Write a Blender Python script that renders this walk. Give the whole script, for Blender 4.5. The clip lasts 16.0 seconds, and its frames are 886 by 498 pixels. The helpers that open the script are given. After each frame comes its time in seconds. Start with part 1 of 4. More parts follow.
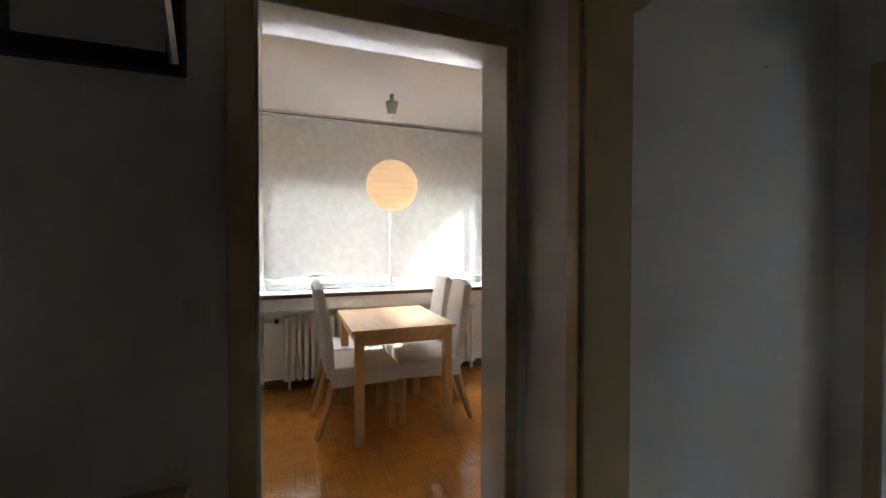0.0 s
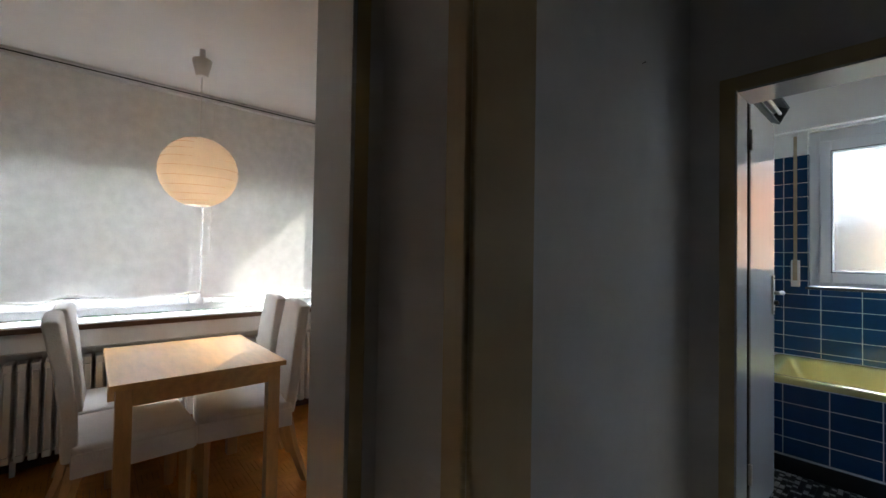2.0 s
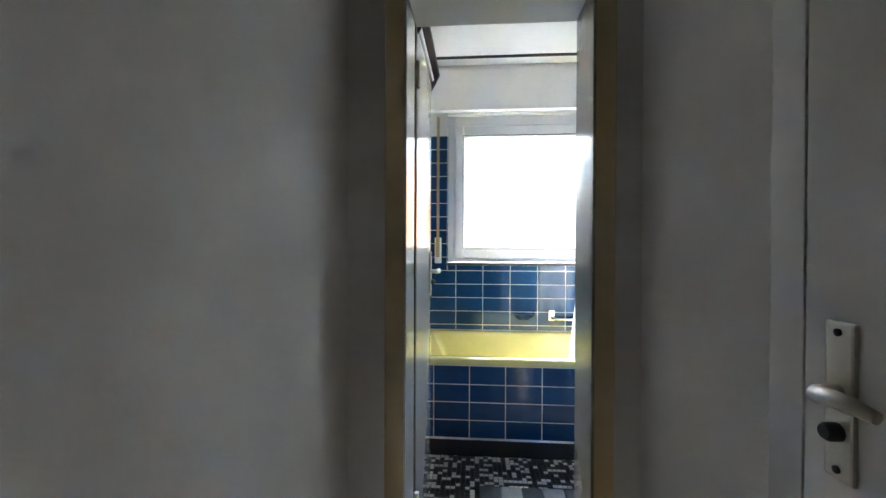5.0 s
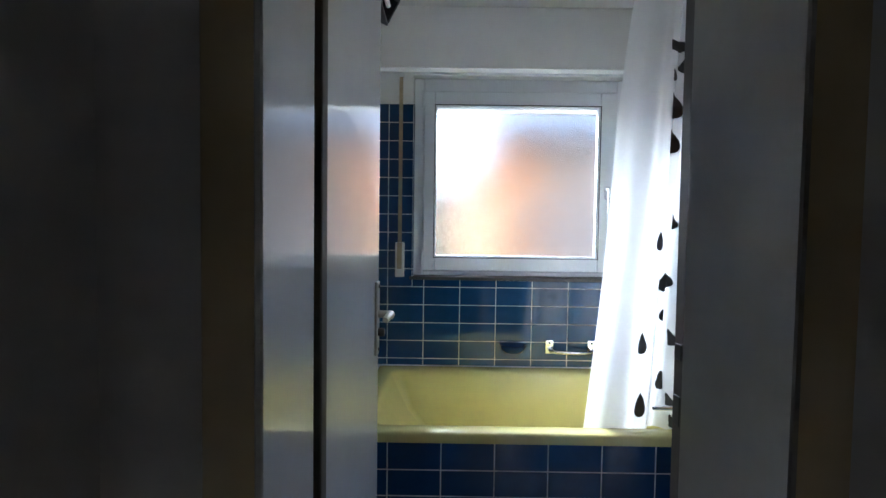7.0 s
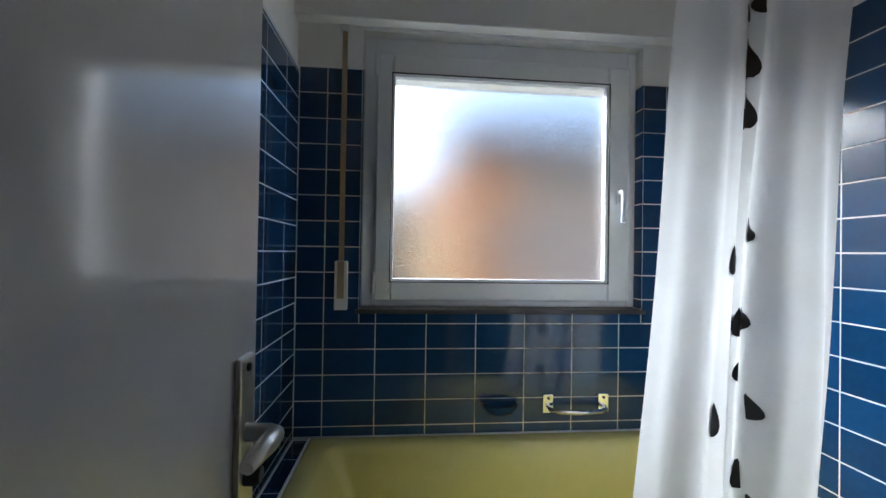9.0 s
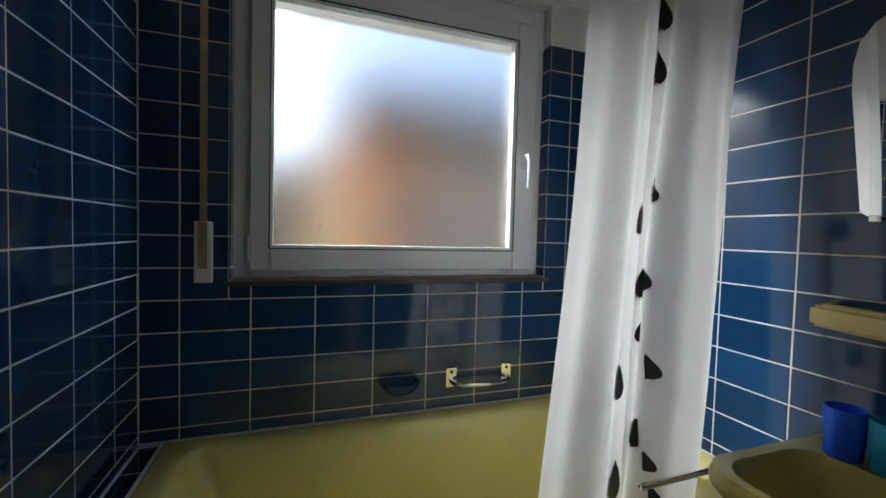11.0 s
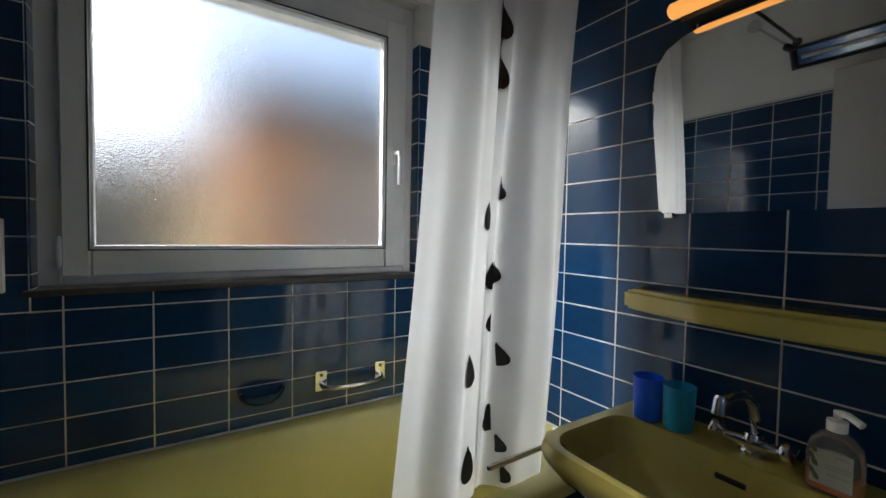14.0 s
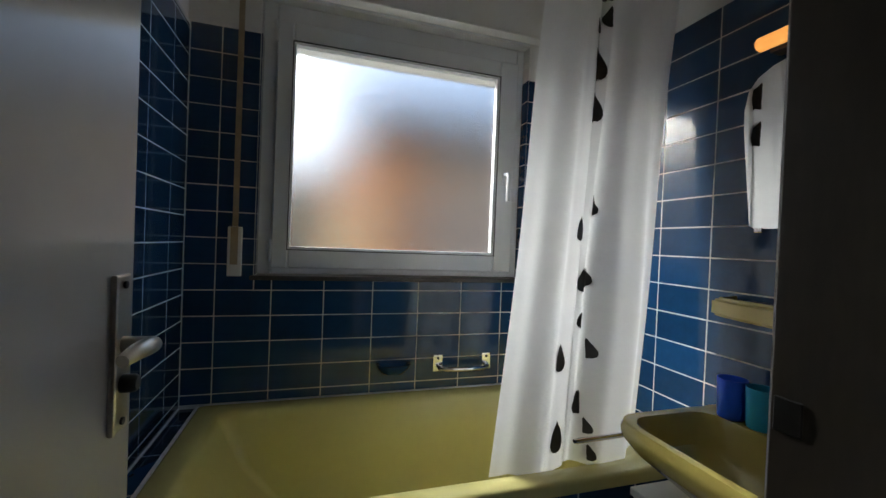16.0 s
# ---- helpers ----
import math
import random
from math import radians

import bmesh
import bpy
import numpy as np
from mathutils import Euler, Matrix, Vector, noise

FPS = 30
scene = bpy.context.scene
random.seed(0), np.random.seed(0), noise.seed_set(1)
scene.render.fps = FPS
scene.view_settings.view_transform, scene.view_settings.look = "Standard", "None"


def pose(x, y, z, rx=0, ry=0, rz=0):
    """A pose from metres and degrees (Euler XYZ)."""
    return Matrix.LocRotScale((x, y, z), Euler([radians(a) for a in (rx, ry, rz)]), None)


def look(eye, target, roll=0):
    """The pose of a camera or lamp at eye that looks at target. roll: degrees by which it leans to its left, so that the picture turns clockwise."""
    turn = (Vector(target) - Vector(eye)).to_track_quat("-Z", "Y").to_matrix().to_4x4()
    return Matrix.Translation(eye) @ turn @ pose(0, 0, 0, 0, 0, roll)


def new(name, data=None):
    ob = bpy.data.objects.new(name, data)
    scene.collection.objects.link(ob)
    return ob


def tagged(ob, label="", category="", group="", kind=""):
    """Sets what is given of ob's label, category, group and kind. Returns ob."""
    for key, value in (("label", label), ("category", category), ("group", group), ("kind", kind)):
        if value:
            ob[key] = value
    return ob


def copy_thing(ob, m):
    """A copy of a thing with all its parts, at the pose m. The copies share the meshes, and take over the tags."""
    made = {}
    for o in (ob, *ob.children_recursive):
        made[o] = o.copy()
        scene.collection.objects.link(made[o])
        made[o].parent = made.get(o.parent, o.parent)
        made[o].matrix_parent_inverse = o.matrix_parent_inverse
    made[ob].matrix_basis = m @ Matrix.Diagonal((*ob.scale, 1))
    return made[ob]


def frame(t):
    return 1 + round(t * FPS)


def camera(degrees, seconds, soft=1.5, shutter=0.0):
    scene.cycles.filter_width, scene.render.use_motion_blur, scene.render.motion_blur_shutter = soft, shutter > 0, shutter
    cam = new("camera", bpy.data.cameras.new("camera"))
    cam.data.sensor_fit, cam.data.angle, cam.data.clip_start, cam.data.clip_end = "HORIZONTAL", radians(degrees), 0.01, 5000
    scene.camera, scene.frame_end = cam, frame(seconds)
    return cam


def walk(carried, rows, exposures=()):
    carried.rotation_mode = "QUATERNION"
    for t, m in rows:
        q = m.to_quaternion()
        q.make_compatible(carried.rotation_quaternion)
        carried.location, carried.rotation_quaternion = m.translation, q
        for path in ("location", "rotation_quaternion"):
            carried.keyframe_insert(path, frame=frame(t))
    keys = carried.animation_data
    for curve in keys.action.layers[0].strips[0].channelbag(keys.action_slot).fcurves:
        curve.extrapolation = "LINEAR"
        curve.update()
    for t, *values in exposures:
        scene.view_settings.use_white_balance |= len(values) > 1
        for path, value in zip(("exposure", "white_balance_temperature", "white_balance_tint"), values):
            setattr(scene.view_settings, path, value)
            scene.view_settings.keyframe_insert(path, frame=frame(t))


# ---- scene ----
cam = camera(95.2, 16.0)
PATH = [
    (0, (1.171, -4.122, 1.243), (-0.699, -3.415, 1.206), 0.1),
    (1, (0.984, -4.026, 1.238), (-0.763, -3.053, 1.188), -0.4),
    (1.5, (0.858, -3.931, 1.241), (-0.807, -2.823, 1.226), -0.2),
    (2, (0.718, -3.836, 1.22), (-0.787, -2.52, 1.262), 1.0),
    (2.5, (0.66, -3.802, 1.199), (-0.648, -2.289, 1.24), 0.8),
    (3, (0.613, -3.734, 1.177), (-0.436, -2.031, 1.188), 0.8),
    (3.5, (0.572, -3.613, 1.165), (-0.274, -1.801, 1.195), 1.0),
    (4, (0.525, -3.416, 1.175), (-0.046, -1.5, 1.211), -0.1),
    (4.5, (0.486, -3.224, 1.179), (0.157, -1.252, 1.224), 0.6),
    (4.7, (0.466, -3.137, 1.179), (0.245, -1.149, 1.191), -0.1),
    (7, (0.444, -2.231, 1.287), (0.435, -0.233, 1.219), 0.8),
    (7.5, (0.441, -2.05, 1.27), (0.454, -0.05, 1.234), 0.2),
    (8, (0.441, -1.866, 1.275), (0.53, 0.132, 1.273), 0.7),
    (8.2, (0.443, -1.813, 1.284), (0.537, 0.184, 1.307), 0.7),
    (10.3, (0.452, -1.424, 1.251), (0.95, 0.513, 1.209), 1.4),
    (10.5, (0.46, -1.424, 1.239), (1.01, 0.497, 1.178), 1.4),
    (11, (0.487, -1.436, 1.226), (1.142, 0.452, 1.151), 1.5),
    (11.5, (0.495, -1.438, 1.226), (1.253, 0.411, 1.147), 1.5),
    (12, (0.539, -1.45, 1.224), (1.401, 0.353, 1.14), 1.6),
    (12.5, (0.559, -1.458, 1.225), (1.514, 0.298, 1.151), 1.1),
    (13, (0.592, -1.47, 1.228), (1.618, 0.245, 1.148), 1.0),
    (13.5, (0.61, -1.479, 1.226), (1.696, 0.198, 1.146), 0.9),
    (14, (0.604, -1.479, 1.226), (1.687, 0.201, 1.151), 1.0),
    (14.5, (0.597, -1.502, 1.232), (1.644, 0.201, 1.175), 1.0),
    (15, (0.571, -1.563, 1.228), (1.483, 0.216, 1.209), 1.0),
    (15.5, (0.537, -1.642, 1.221), (1.306, 0.204, 1.213), 1.5),
    (16, (0.497, -1.728, 1.212), (1.092, 0.181, 1.185), 2.3),
]
walk(cam, [(t, look(eye, target, roll)) for t, eye, target, roll in PATH],
     exposures=((0.0, 3.85, 6250, 10), (1.0, 3.58, 6150, 10), (1.5, 3.38, 6100, 10), (2.0, 3.28, 6000, 10), (2.5, 3.45, 6050, 10), (3.5, 4.5, 6350, 10), (4.0, 4.8, 6300, 10), (4.5, 4.65, 6250, 10),
                (4.7, 4.6, 6250, 10), (7.0, 3.05, 5750, 10), (8.0, 2.55, 5850, 10), (10.5, 1.62, 6600, 10), (13.0, 1.52, 6800, 10), (16.0, 1.55, 6850, 10)))

# ---- light ----
world = bpy.data.worlds.new("world")
scene.world = world
world.use_nodes = True
wn = world.node_tree.nodes
sky = wn.new("ShaderNodeTexSky")
sky.sky_type, sky.sun_disc = "NISHITA", False
sky.sun_elevation, sky.sun_rotation = radians(29), radians(-53)
sky.air_density, sky.dust_density, sky.ozone_density = 1.0, 2.8, 1.0
wn["Background"].inputs[1].default_value = 0.15
world.node_tree.links.new(sky.outputs[0], wn["Background"].inputs[0])
sun = new("sun", bpy.data.lights.new("sun", "SUN"))
sun.data.energy, sun.data.angle, sun.data.color = 5.0, radians(0.6), (1.0, 0.9, 0.75)
sun.matrix_world = look((0, 0, 0), (0.8, -0.6, -0.57))


def sky_lamp(name, eye, target, width, height, watts, color):
    """Daylight that falls in through a window."""
    lamp = new(name, bpy.data.lights.new(name, "AREA"))
    lamp.data.shape, lamp.data.size, lamp.data.size_y = "RECTANGLE", width, height
    lamp.data.energy, lamp.data.color = watts, color
    lamp.matrix_world = look(eye, target)


sky_lamp("daylight_bathroom", (-0.25, 1.6, 3.0), (1.05, -0.6, 1.0), 1.15, 1.2, 58, (0.92, 0.965, 1.0))
sky_lamp("daylight_dining", (-3.6, -3.3, 2.7), (-1.8, -3.3, 0.6), 2.6, 1.2, 62, (0.95, 0.98, 1.0))

# ---- materials ----
def material(name, color, rough=0.6, metal=0.0, vary=0.12, scale=6.0, bump=0.0, bump_scale=60.0, island=0.0, piece=0.0,
             coat=0.0, transmission=0.0, ior=1.45, stretch=(1, 1, 1)):
    """Principled surface with colour variation at two scales, and optional fine relief."""
    m = bpy.data.materials.new(name)
    m.use_nodes = True
    nt = m.node_tree
    b = nt.nodes["Principled BSDF"]
    b.inputs["Roughness"].default_value, b.inputs["Metallic"].default_value = rough, metal
    b.inputs["Coat Weight"].default_value, b.inputs["Coat Roughness"].default_value = coat, 0.08
    b.inputs["Transmission Weight"].default_value, b.inputs["IOR"].default_value = transmission, ior
    tc = nt.nodes.new("ShaderNodeTexCoord")
    mp = nt.nodes.new("ShaderNodeMapping")
    mp.inputs["Scale"].default_value = stretch
    nt.links.new(tc.outputs["Object"], mp.inputs[0])
    big, fine = nt.nodes.new("ShaderNodeTexNoise"), nt.nodes.new("ShaderNodeTexNoise")
    big.inputs["Scale"].default_value, fine.inputs["Scale"].default_value = scale, scale * 9
    big.inputs["Detail"].default_value, fine.inputs["Detail"].default_value = 4, 5
    for n in (big, fine):
        nt.links.new(mp.outputs[0], n.inputs["Vector"])
    add = nt.nodes.new("ShaderNodeMath")
    add.operation = "MULTIPLY_ADD"
    add.inputs[1].default_value = 0.5
    nt.links.new(fine.outputs[0], add.inputs[0])
    nt.links.new(big.outputs[0], add.inputs[2])
    val = nt.nodes.new("ShaderNodeMapRange")
    val.inputs[1].default_value, val.inputs[2].default_value = 0.45, 1.05
    val.inputs[3].default_value, val.inputs[4].default_value = 1 - vary, 1 + vary
    nt.links.new(add.outputs[0], val.inputs[0])
    last = val.outputs[0]
    for amount, node, socket in ((island, "ShaderNodeNewGeometry", "Random Per Island"), (piece, "ShaderNodeObjectInfo", "Random")):
        if amount:
            src = nt.nodes.new(node)
            r = nt.nodes.new("ShaderNodeMapRange")
            r.inputs[3].default_value, r.inputs[4].default_value = 1 - amount, 1 + amount
            nt.links.new(src.outputs[socket], r.inputs[0])
            mul = nt.nodes.new("ShaderNodeMath")
            mul.operation = "MULTIPLY"
            nt.links.new(last, mul.inputs[0])
            nt.links.new(r.outputs[0], mul.inputs[1])
            last = mul.outputs[0]
    mix = nt.nodes.new("ShaderNodeVectorMath")
    mix.operation = "SCALE"
    mix.inputs[0].default_value = color
    nt.links.new(last, mix.inputs["Scale"])
    nt.links.new(mix.outputs[0], b.inputs["Base Color"])
    if bump:
        bn, bp = nt.nodes.new("ShaderNodeTexNoise"), nt.nodes.new("ShaderNodeBump")
        bn.inputs["Scale"].default_value, bn.inputs["Detail"].default_value = bump_scale, 3
        bp.inputs["Strength"].default_value, bp.inputs["Distance"].default_value = bump, 0.01
        nt.links.new(mp.outputs[0], bn.inputs["Vector"])
        nt.links.new(bn.outputs[0], bp.inputs["Height"])
        nt.links.new(bp.outputs[0], b.inputs["Normal"])
    return m


def cloth(name, color, through_share, clear=0.0, rough=0.9, vary=0.08, scale=8.0, bump=0.15):
    """Thin cloth or paper: light passes through it diffusely, and a little of it straight."""
    m = material(name, color, rough, vary=vary, scale=scale, bump=bump, bump_scale=140)
    nt = m.node_tree
    b, out = nt.nodes["Principled BSDF"], nt.nodes["Material Output"]
    tr, mx = nt.nodes.new("ShaderNodeBsdfTranslucent"), nt.nodes.new("ShaderNodeMixShader")
    nt.links.new(b.inputs["Base Color"].links[0].from_socket, tr.inputs[0])
    mx.inputs[0].default_value = through_share
    nt.links.new(b.outputs[0], mx.inputs[1])
    nt.links.new(tr.outputs[0], mx.inputs[2])
    last = mx
    if clear:
        cl, last = nt.nodes.new("ShaderNodeBsdfTransparent"), nt.nodes.new("ShaderNodeMixShader")
        last.inputs[0].default_value = clear
        nt.links.new(mx.outputs[0], last.inputs[1])
        nt.links.new(cl.outputs[0], last.inputs[2])
    nt.links.new(last.outputs[0], out.inputs[0])
    return m


def glowing(name, color, strength):
    m = material(name, color, 0.4)
    b = m.node_tree.nodes["Principled BSDF"]
    b.inputs["Emission Color"].default_value, b.inputs["Emission Strength"].default_value = (*color, 1), strength
    return m


PLASTER = material("white_plaster", (0.78, 0.77, 0.745), 0.85, vary=0.05, scale=1.5, bump=0.12, bump_scale=90)
CEILING = material("ceiling_paint", (0.78, 0.76, 0.73), 0.9, vary=0.04, scale=1.2, bump=0.08, bump_scale=120)
FRAME = material("beige_door_paint", (0.60, 0.465, 0.26), 0.33, vary=0.06, scale=3, bump=0.04, bump_scale=18, coat=0.45)
# matt dark brown of the jamb cladding and the hinge-side strip
DARKJAMB = material("dark_brown_jamb", (0.055, 0.044, 0.03), 0.6, vary=0.2, scale=5, stretch=(4, 4, 1))
# gloss paint with the right lining's shade mixed into its colour
SHADED_LINING = material("shaded_gloss_paint", (0.28, 0.26, 0.225), 0.2, vary=0.08, scale=4, coat=0.7)
GLOSS = material("white_gloss_paint", (0.66, 0.65, 0.63), 0.11, vary=0.04, scale=2, bump=0.02, bump_scale=18, coat=0.5)
TILE = material("blue_glazed_tile", (0.007, 0.043, 0.115), 0.11, vary=0.18, scale=5, bump=0.035, bump_scale=14, piece=0.16, coat=0.4)
GROUT = material("white_grout", (0.62, 0.63, 0.63), 0.9, vary=0.12, scale=8, bump=0.2, bump_scale=200)
YELLOW = material("yellow_sanitary_ceramic", (0.50, 0.405, 0.105), 0.14, vary=0.05, scale=4, coat=0.5)
ENAMEL = material("yellow_enamel", (0.62, 0.56, 0.22), 0.16, vary=0.05, scale=3, coat=0.4)
# white profile greyed down, so shade in its colour dims it behind the blind
DIMPVC = material("dimmed_window_profile", (0.42, 0.42, 0.41), 0.4, vary=0.05, scale=4)
PVC = material("white_window_profile", (0.76, 0.77, 0.78), 0.3, vary=0.03, scale=4)
CHROME = material("chrome", (0.75, 0.75, 0.76), 0.12, 1.0, vary=0.06, scale=20)
ALU = material("brushed_nickel", (0.55, 0.52, 0.46), 0.3, 1.0, vary=0.12, scale=18)
DARKMETAL = material("dark_metal", (0.05, 0.05, 0.05), 0.4, 0.6, vary=0.2, scale=10)
BLACK = material("black_lacquer", (0.02, 0.018, 0.016), 0.35, vary=0.2, scale=8)
SLATE = material("dark_stone_sill", (0.05, 0.047, 0.045), 0.45, vary=0.35, scale=12, bump=0.1)
PLINTH = material("black_plinth", (0.012, 0.013, 0.016), 0.4, vary=0.2)
STRAP = material("beige_webbing", (0.40, 0.31, 0.20), 0.9, vary=0.15, scale=30, bump=0.4, bump_scale=300)
PLASTIC = material("white_plastic", (0.75, 0.74, 0.70), 0.4, vary=0.05)
BEECH = material("light_beech_wood", (0.58, 0.32, 0.10), 0.35, vary=0.2, scale=5, bump=0.05, bump_scale=30, stretch=(1, 6, 6), coat=0.2)
BEECHLEG = material("beech_leg_wood", (0.50, 0.28, 0.10), 0.4, vary=0.2, scale=6, stretch=(5, 5, 1), coat=0.2)
PARQUET = material("oak_parquet", (0.62, 0.245, 0.036), 0.14, vary=0.2, scale=9, bump=0.015, bump_scale=40, island=0.06, piece=0.07, coat=0.35)
HALLWOOD = material("hall_floor_wood", (0.46, 0.37, 0.25), 0.3, vary=0.2, scale=6, stretch=(1, 8, 1))
BROWN = material("brown_skirting_wood", (0.10, 0.045, 0.02), 0.4, vary=0.25, scale=10, stretch=(1, 1, 6))
COVER = cloth("white_chair_cover", (0.72, 0.70, 0.67), 0.12, bump=0.3)
CURTAIN = cloth("white_shower_curtain", (0.84, 0.84, 0.83), 0.36, rough=0.45, bump=0.05, vary=0.03)
PRINT = material("black_printed_drop", (0.03, 0.028, 0.025), 0.55, vary=0.15)
BLIND = cloth("white_blind_cloth", (0.90, 0.895, 0.87), 0.032, clear=0.13, vary=0.10, scale=16, bump=0.25)
PAPER = cloth("rice_paper", (0.88, 0.83, 0.76), 0.50, clear=0.02, vary=0.04, bump=0.2)
RADIATOR = material("radiator_enamel", (0.74, 0.72, 0.68), 0.35, vary=0.05)
MIRROR = material("mirror_silver", (0.88, 0.89, 0.89), 0.015, 1.0, vary=0.01)
BLUECUP = material("blue_plastic_cup", (0.01, 0.15, 0.95), 0.3, vary=0.05, transmission=0.25)
TEALCUP = material("teal_plastic_cup", (0.015, 0.46, 0.74), 0.3, vary=0.05, transmission=0.25)
SOAP = material("orange_liquid_soap", (0.85, 0.16, 0.02), 0.2, vary=0.05, transmission=0.3)
BOTTLE = material("clear_bottle_plastic", (0.9, 0.85, 0.8), 0.12, transmission=0.85, vary=0.02)
LABELW = material("white_paper_label", (0.30, 0.29, 0.25), 0.5, vary=0.04)
OLIVE = material("dark_olive_ink", (0.06, 0.07, 0.03), 0.6, vary=0.2)
INK = material("grey_green_ink", (0.22, 0.25, 0.2), 0.6)
BULB = glowing("warm_bulb", (1.0, 0.64, 0.33), 2.3)
TUBE = glowing("warm_tube_glass", (1.0, 0.42, 0.10), 0.3)
# orange brick raised in colour to stand for sunlight on the unlit front
BRICK = material("sunlit_orange_brick", (0.72, 0.31, 0.15), 0.9, vary=0.25, scale=2, bump=0.4, bump_scale=30)
PINKRENDER = material("grey_pink_render", (0.52, 0.35, 0.28), 0.9, vary=0.2, scale=2, bump=0.3, bump_scale=30)
GARAGE = material("grey_brown_render", (0.16, 0.13, 0.11), 0.9, vary=0.2, scale=2)
SHUTTER = cloth("cream_plastic_slat", (0.74, 0.73, 0.70), 0.5, rough=0.5, bump=0.02)
GREYFACADE = material("grey_beige_facade_render", (0.30, 0.27, 0.23), 0.9, vary=0.15, scale=2)
ROOF = material("dark_roof_tile", (0.045, 0.042, 0.042), 0.8, vary=0.3, scale=3, bump=0.3)
FACADE = material("pale_facade_render", (0.62, 0.57, 0.48), 0.9, vary=0.1, scale=2)
GRASS = material("lawn", (0.05, 0.09, 0.03), 0.95, vary=0.4, scale=0.8, bump=0.5, bump_scale=8)
BARK = material("bark", (0.09, 0.065, 0.045), 0.95, vary=0.4, scale=6, bump=0.7, bump_scale=12, stretch=(1, 1, 0.2))
LEAF = material("green_leaf", (0.06, 0.11, 0.03), 0.6, vary=0.3, scale=3, island=0.45)
MATLIGHT = cloth("light_grey_pile", (0.42, 0.44, 0.47), 0.0, vary=0.12, scale=30, bump=0.9)
MATMID = cloth("mid_grey_pile", (0.13, 0.15, 0.17), 0.0, vary=0.15, scale=30, bump=0.9)
MATDARK = cloth("dark_grey_pile", (0.035, 0.035, 0.035), 0.0, vary=0.2, scale=30, bump=0.9)
MOSB = material("black_mosaic", (0.018, 0.018, 0.02), 0.3, vary=0.2, scale=20, island=0.4, piece=0.3)
MOSW = material("white_mosaic", (0.62, 0.62, 0.60), 0.3, vary=0.1, scale=20, island=0.12, piece=0.1)
GREYSCREED = material("dark_grout_bed", (0.09, 0.09, 0.09), 0.9, vary=0.2, scale=20)
PANE = bpy.data.materials.new("clear_glass")
PANE.use_nodes = True
PANE.node_tree.nodes["Principled BSDF"].inputs["Transmission Weight"].default_value = 1.0
PANE.node_tree.nodes["Principled BSDF"].inputs["Roughness"].default_value = 0.0
PANE.node_tree.nodes["Principled BSDF"].inputs["IOR"].default_value = 1.1
FROST = material("frosted_glass", (0.93, 0.95, 0.97), 0.065, vary=0.01, transmission=1.0, ior=1.25, bump=0.36, bump_scale=250)


# ---- building helpers ----
def box_into(bm, x0, x1, y0, y1, z0, z1, bevel=0.0, seg=1):
    made = bmesh.ops.create_cube(bm, size=1.0)["verts"]
    for v in made:
        v.co = ((x0 + x1) / 2 + v.co.x * (x1 - x0), (y0 + y1) / 2 + v.co.y * (y1 - y0), (z0 + z1) / 2 + v.co.z * (z1 - z0))
    if bevel:
        edges = {e for v in made for e in v.link_edges}
        bmesh.ops.bevel(bm, geom=list(edges), offset=bevel, segments=seg, affect="EDGES", profile=0.6)
    return bm


def box(x0, x1, y0, y1, z0, z1, bevel=0.0, seg=1):
    return box_into(bmesh.new(), x0, x1, y0, y1, z0, z1, bevel, seg)


def boxes(*rows, bevel=0.0):
    bm = bmesh.new()
    for r in rows:
        box_into(bm, *r, bevel=bevel)
    return bm


def tube(points, radius, n=12, taper=None):
    """A round bar along a line of points."""
    bm, rings = bmesh.new(), []
    pts = [Vector(p) for p in points]
    for i, p in enumerate(pts):
        d = (pts[min(i + 1, len(pts) - 1)] - pts[max(i - 1, 0)]).normalized()
        q = d.to_track_quat("Z", "Y")
        r = radius if taper is None else taper[i]
        rings.append([bm.verts.new(p + q @ Vector((r * math.cos(a), r * math.sin(a), 0))) for a in (2 * math.pi * k / n for k in range(n))])
    for a, b in zip(rings, rings[1:]):
        for k in range(n):
            bm.faces.new((a[k], a[(k + 1) % n], b[(k + 1) % n], b[k]))
    bm.faces.new(rings[0][::-1]), bm.faces.new(rings[-1])
    return bm


def lathe(profile, n=32, cx=0.0, cy=0.0):
    """A turned shape from (radius, z) pairs."""
    bm, rings = bmesh.new(), []
    for r, z in profile:
        rings.append([bm.verts.new((cx + r * math.cos(a), cy + r * math.sin(a), z)) for a in (2 * math.pi * k / n for k in range(n))])
    for a, b in zip(rings, rings[1:]):
        for k in range(n):
            bm.faces.new((a[k], a[(k + 1) % n], b[(k + 1) % n], b[k]))
    if profile[0][0] > 0:
        bm.faces.new(rings[0][::-1])
    if profile[-1][0] > 0:
        bm.faces.new(rings[-1])
    return bm


def rounded(x0, x1, y0, y1, r, z, k=7):
    """The corner points of a rectangle with rounded corners, counter-clockwise; r: one radius or four."""
    rs = r if isinstance(r, tuple) else (r,) * 4
    pts = []
    for (cx, cy, sx, sy, a0), q in zip(((x1, y1, -1, -1, 0), (x0, y1, 1, -1, 90), (x0, y0, 1, 1, 180), (x1, y0, -1, 1, 270)), rs):
        for i in range(k):
            a = radians(a0 + 90 * i / (k - 1))
            pts.append((cx + sx * q + q * math.cos(a), cy + sy * q + q * math.sin(a), z))
    return pts


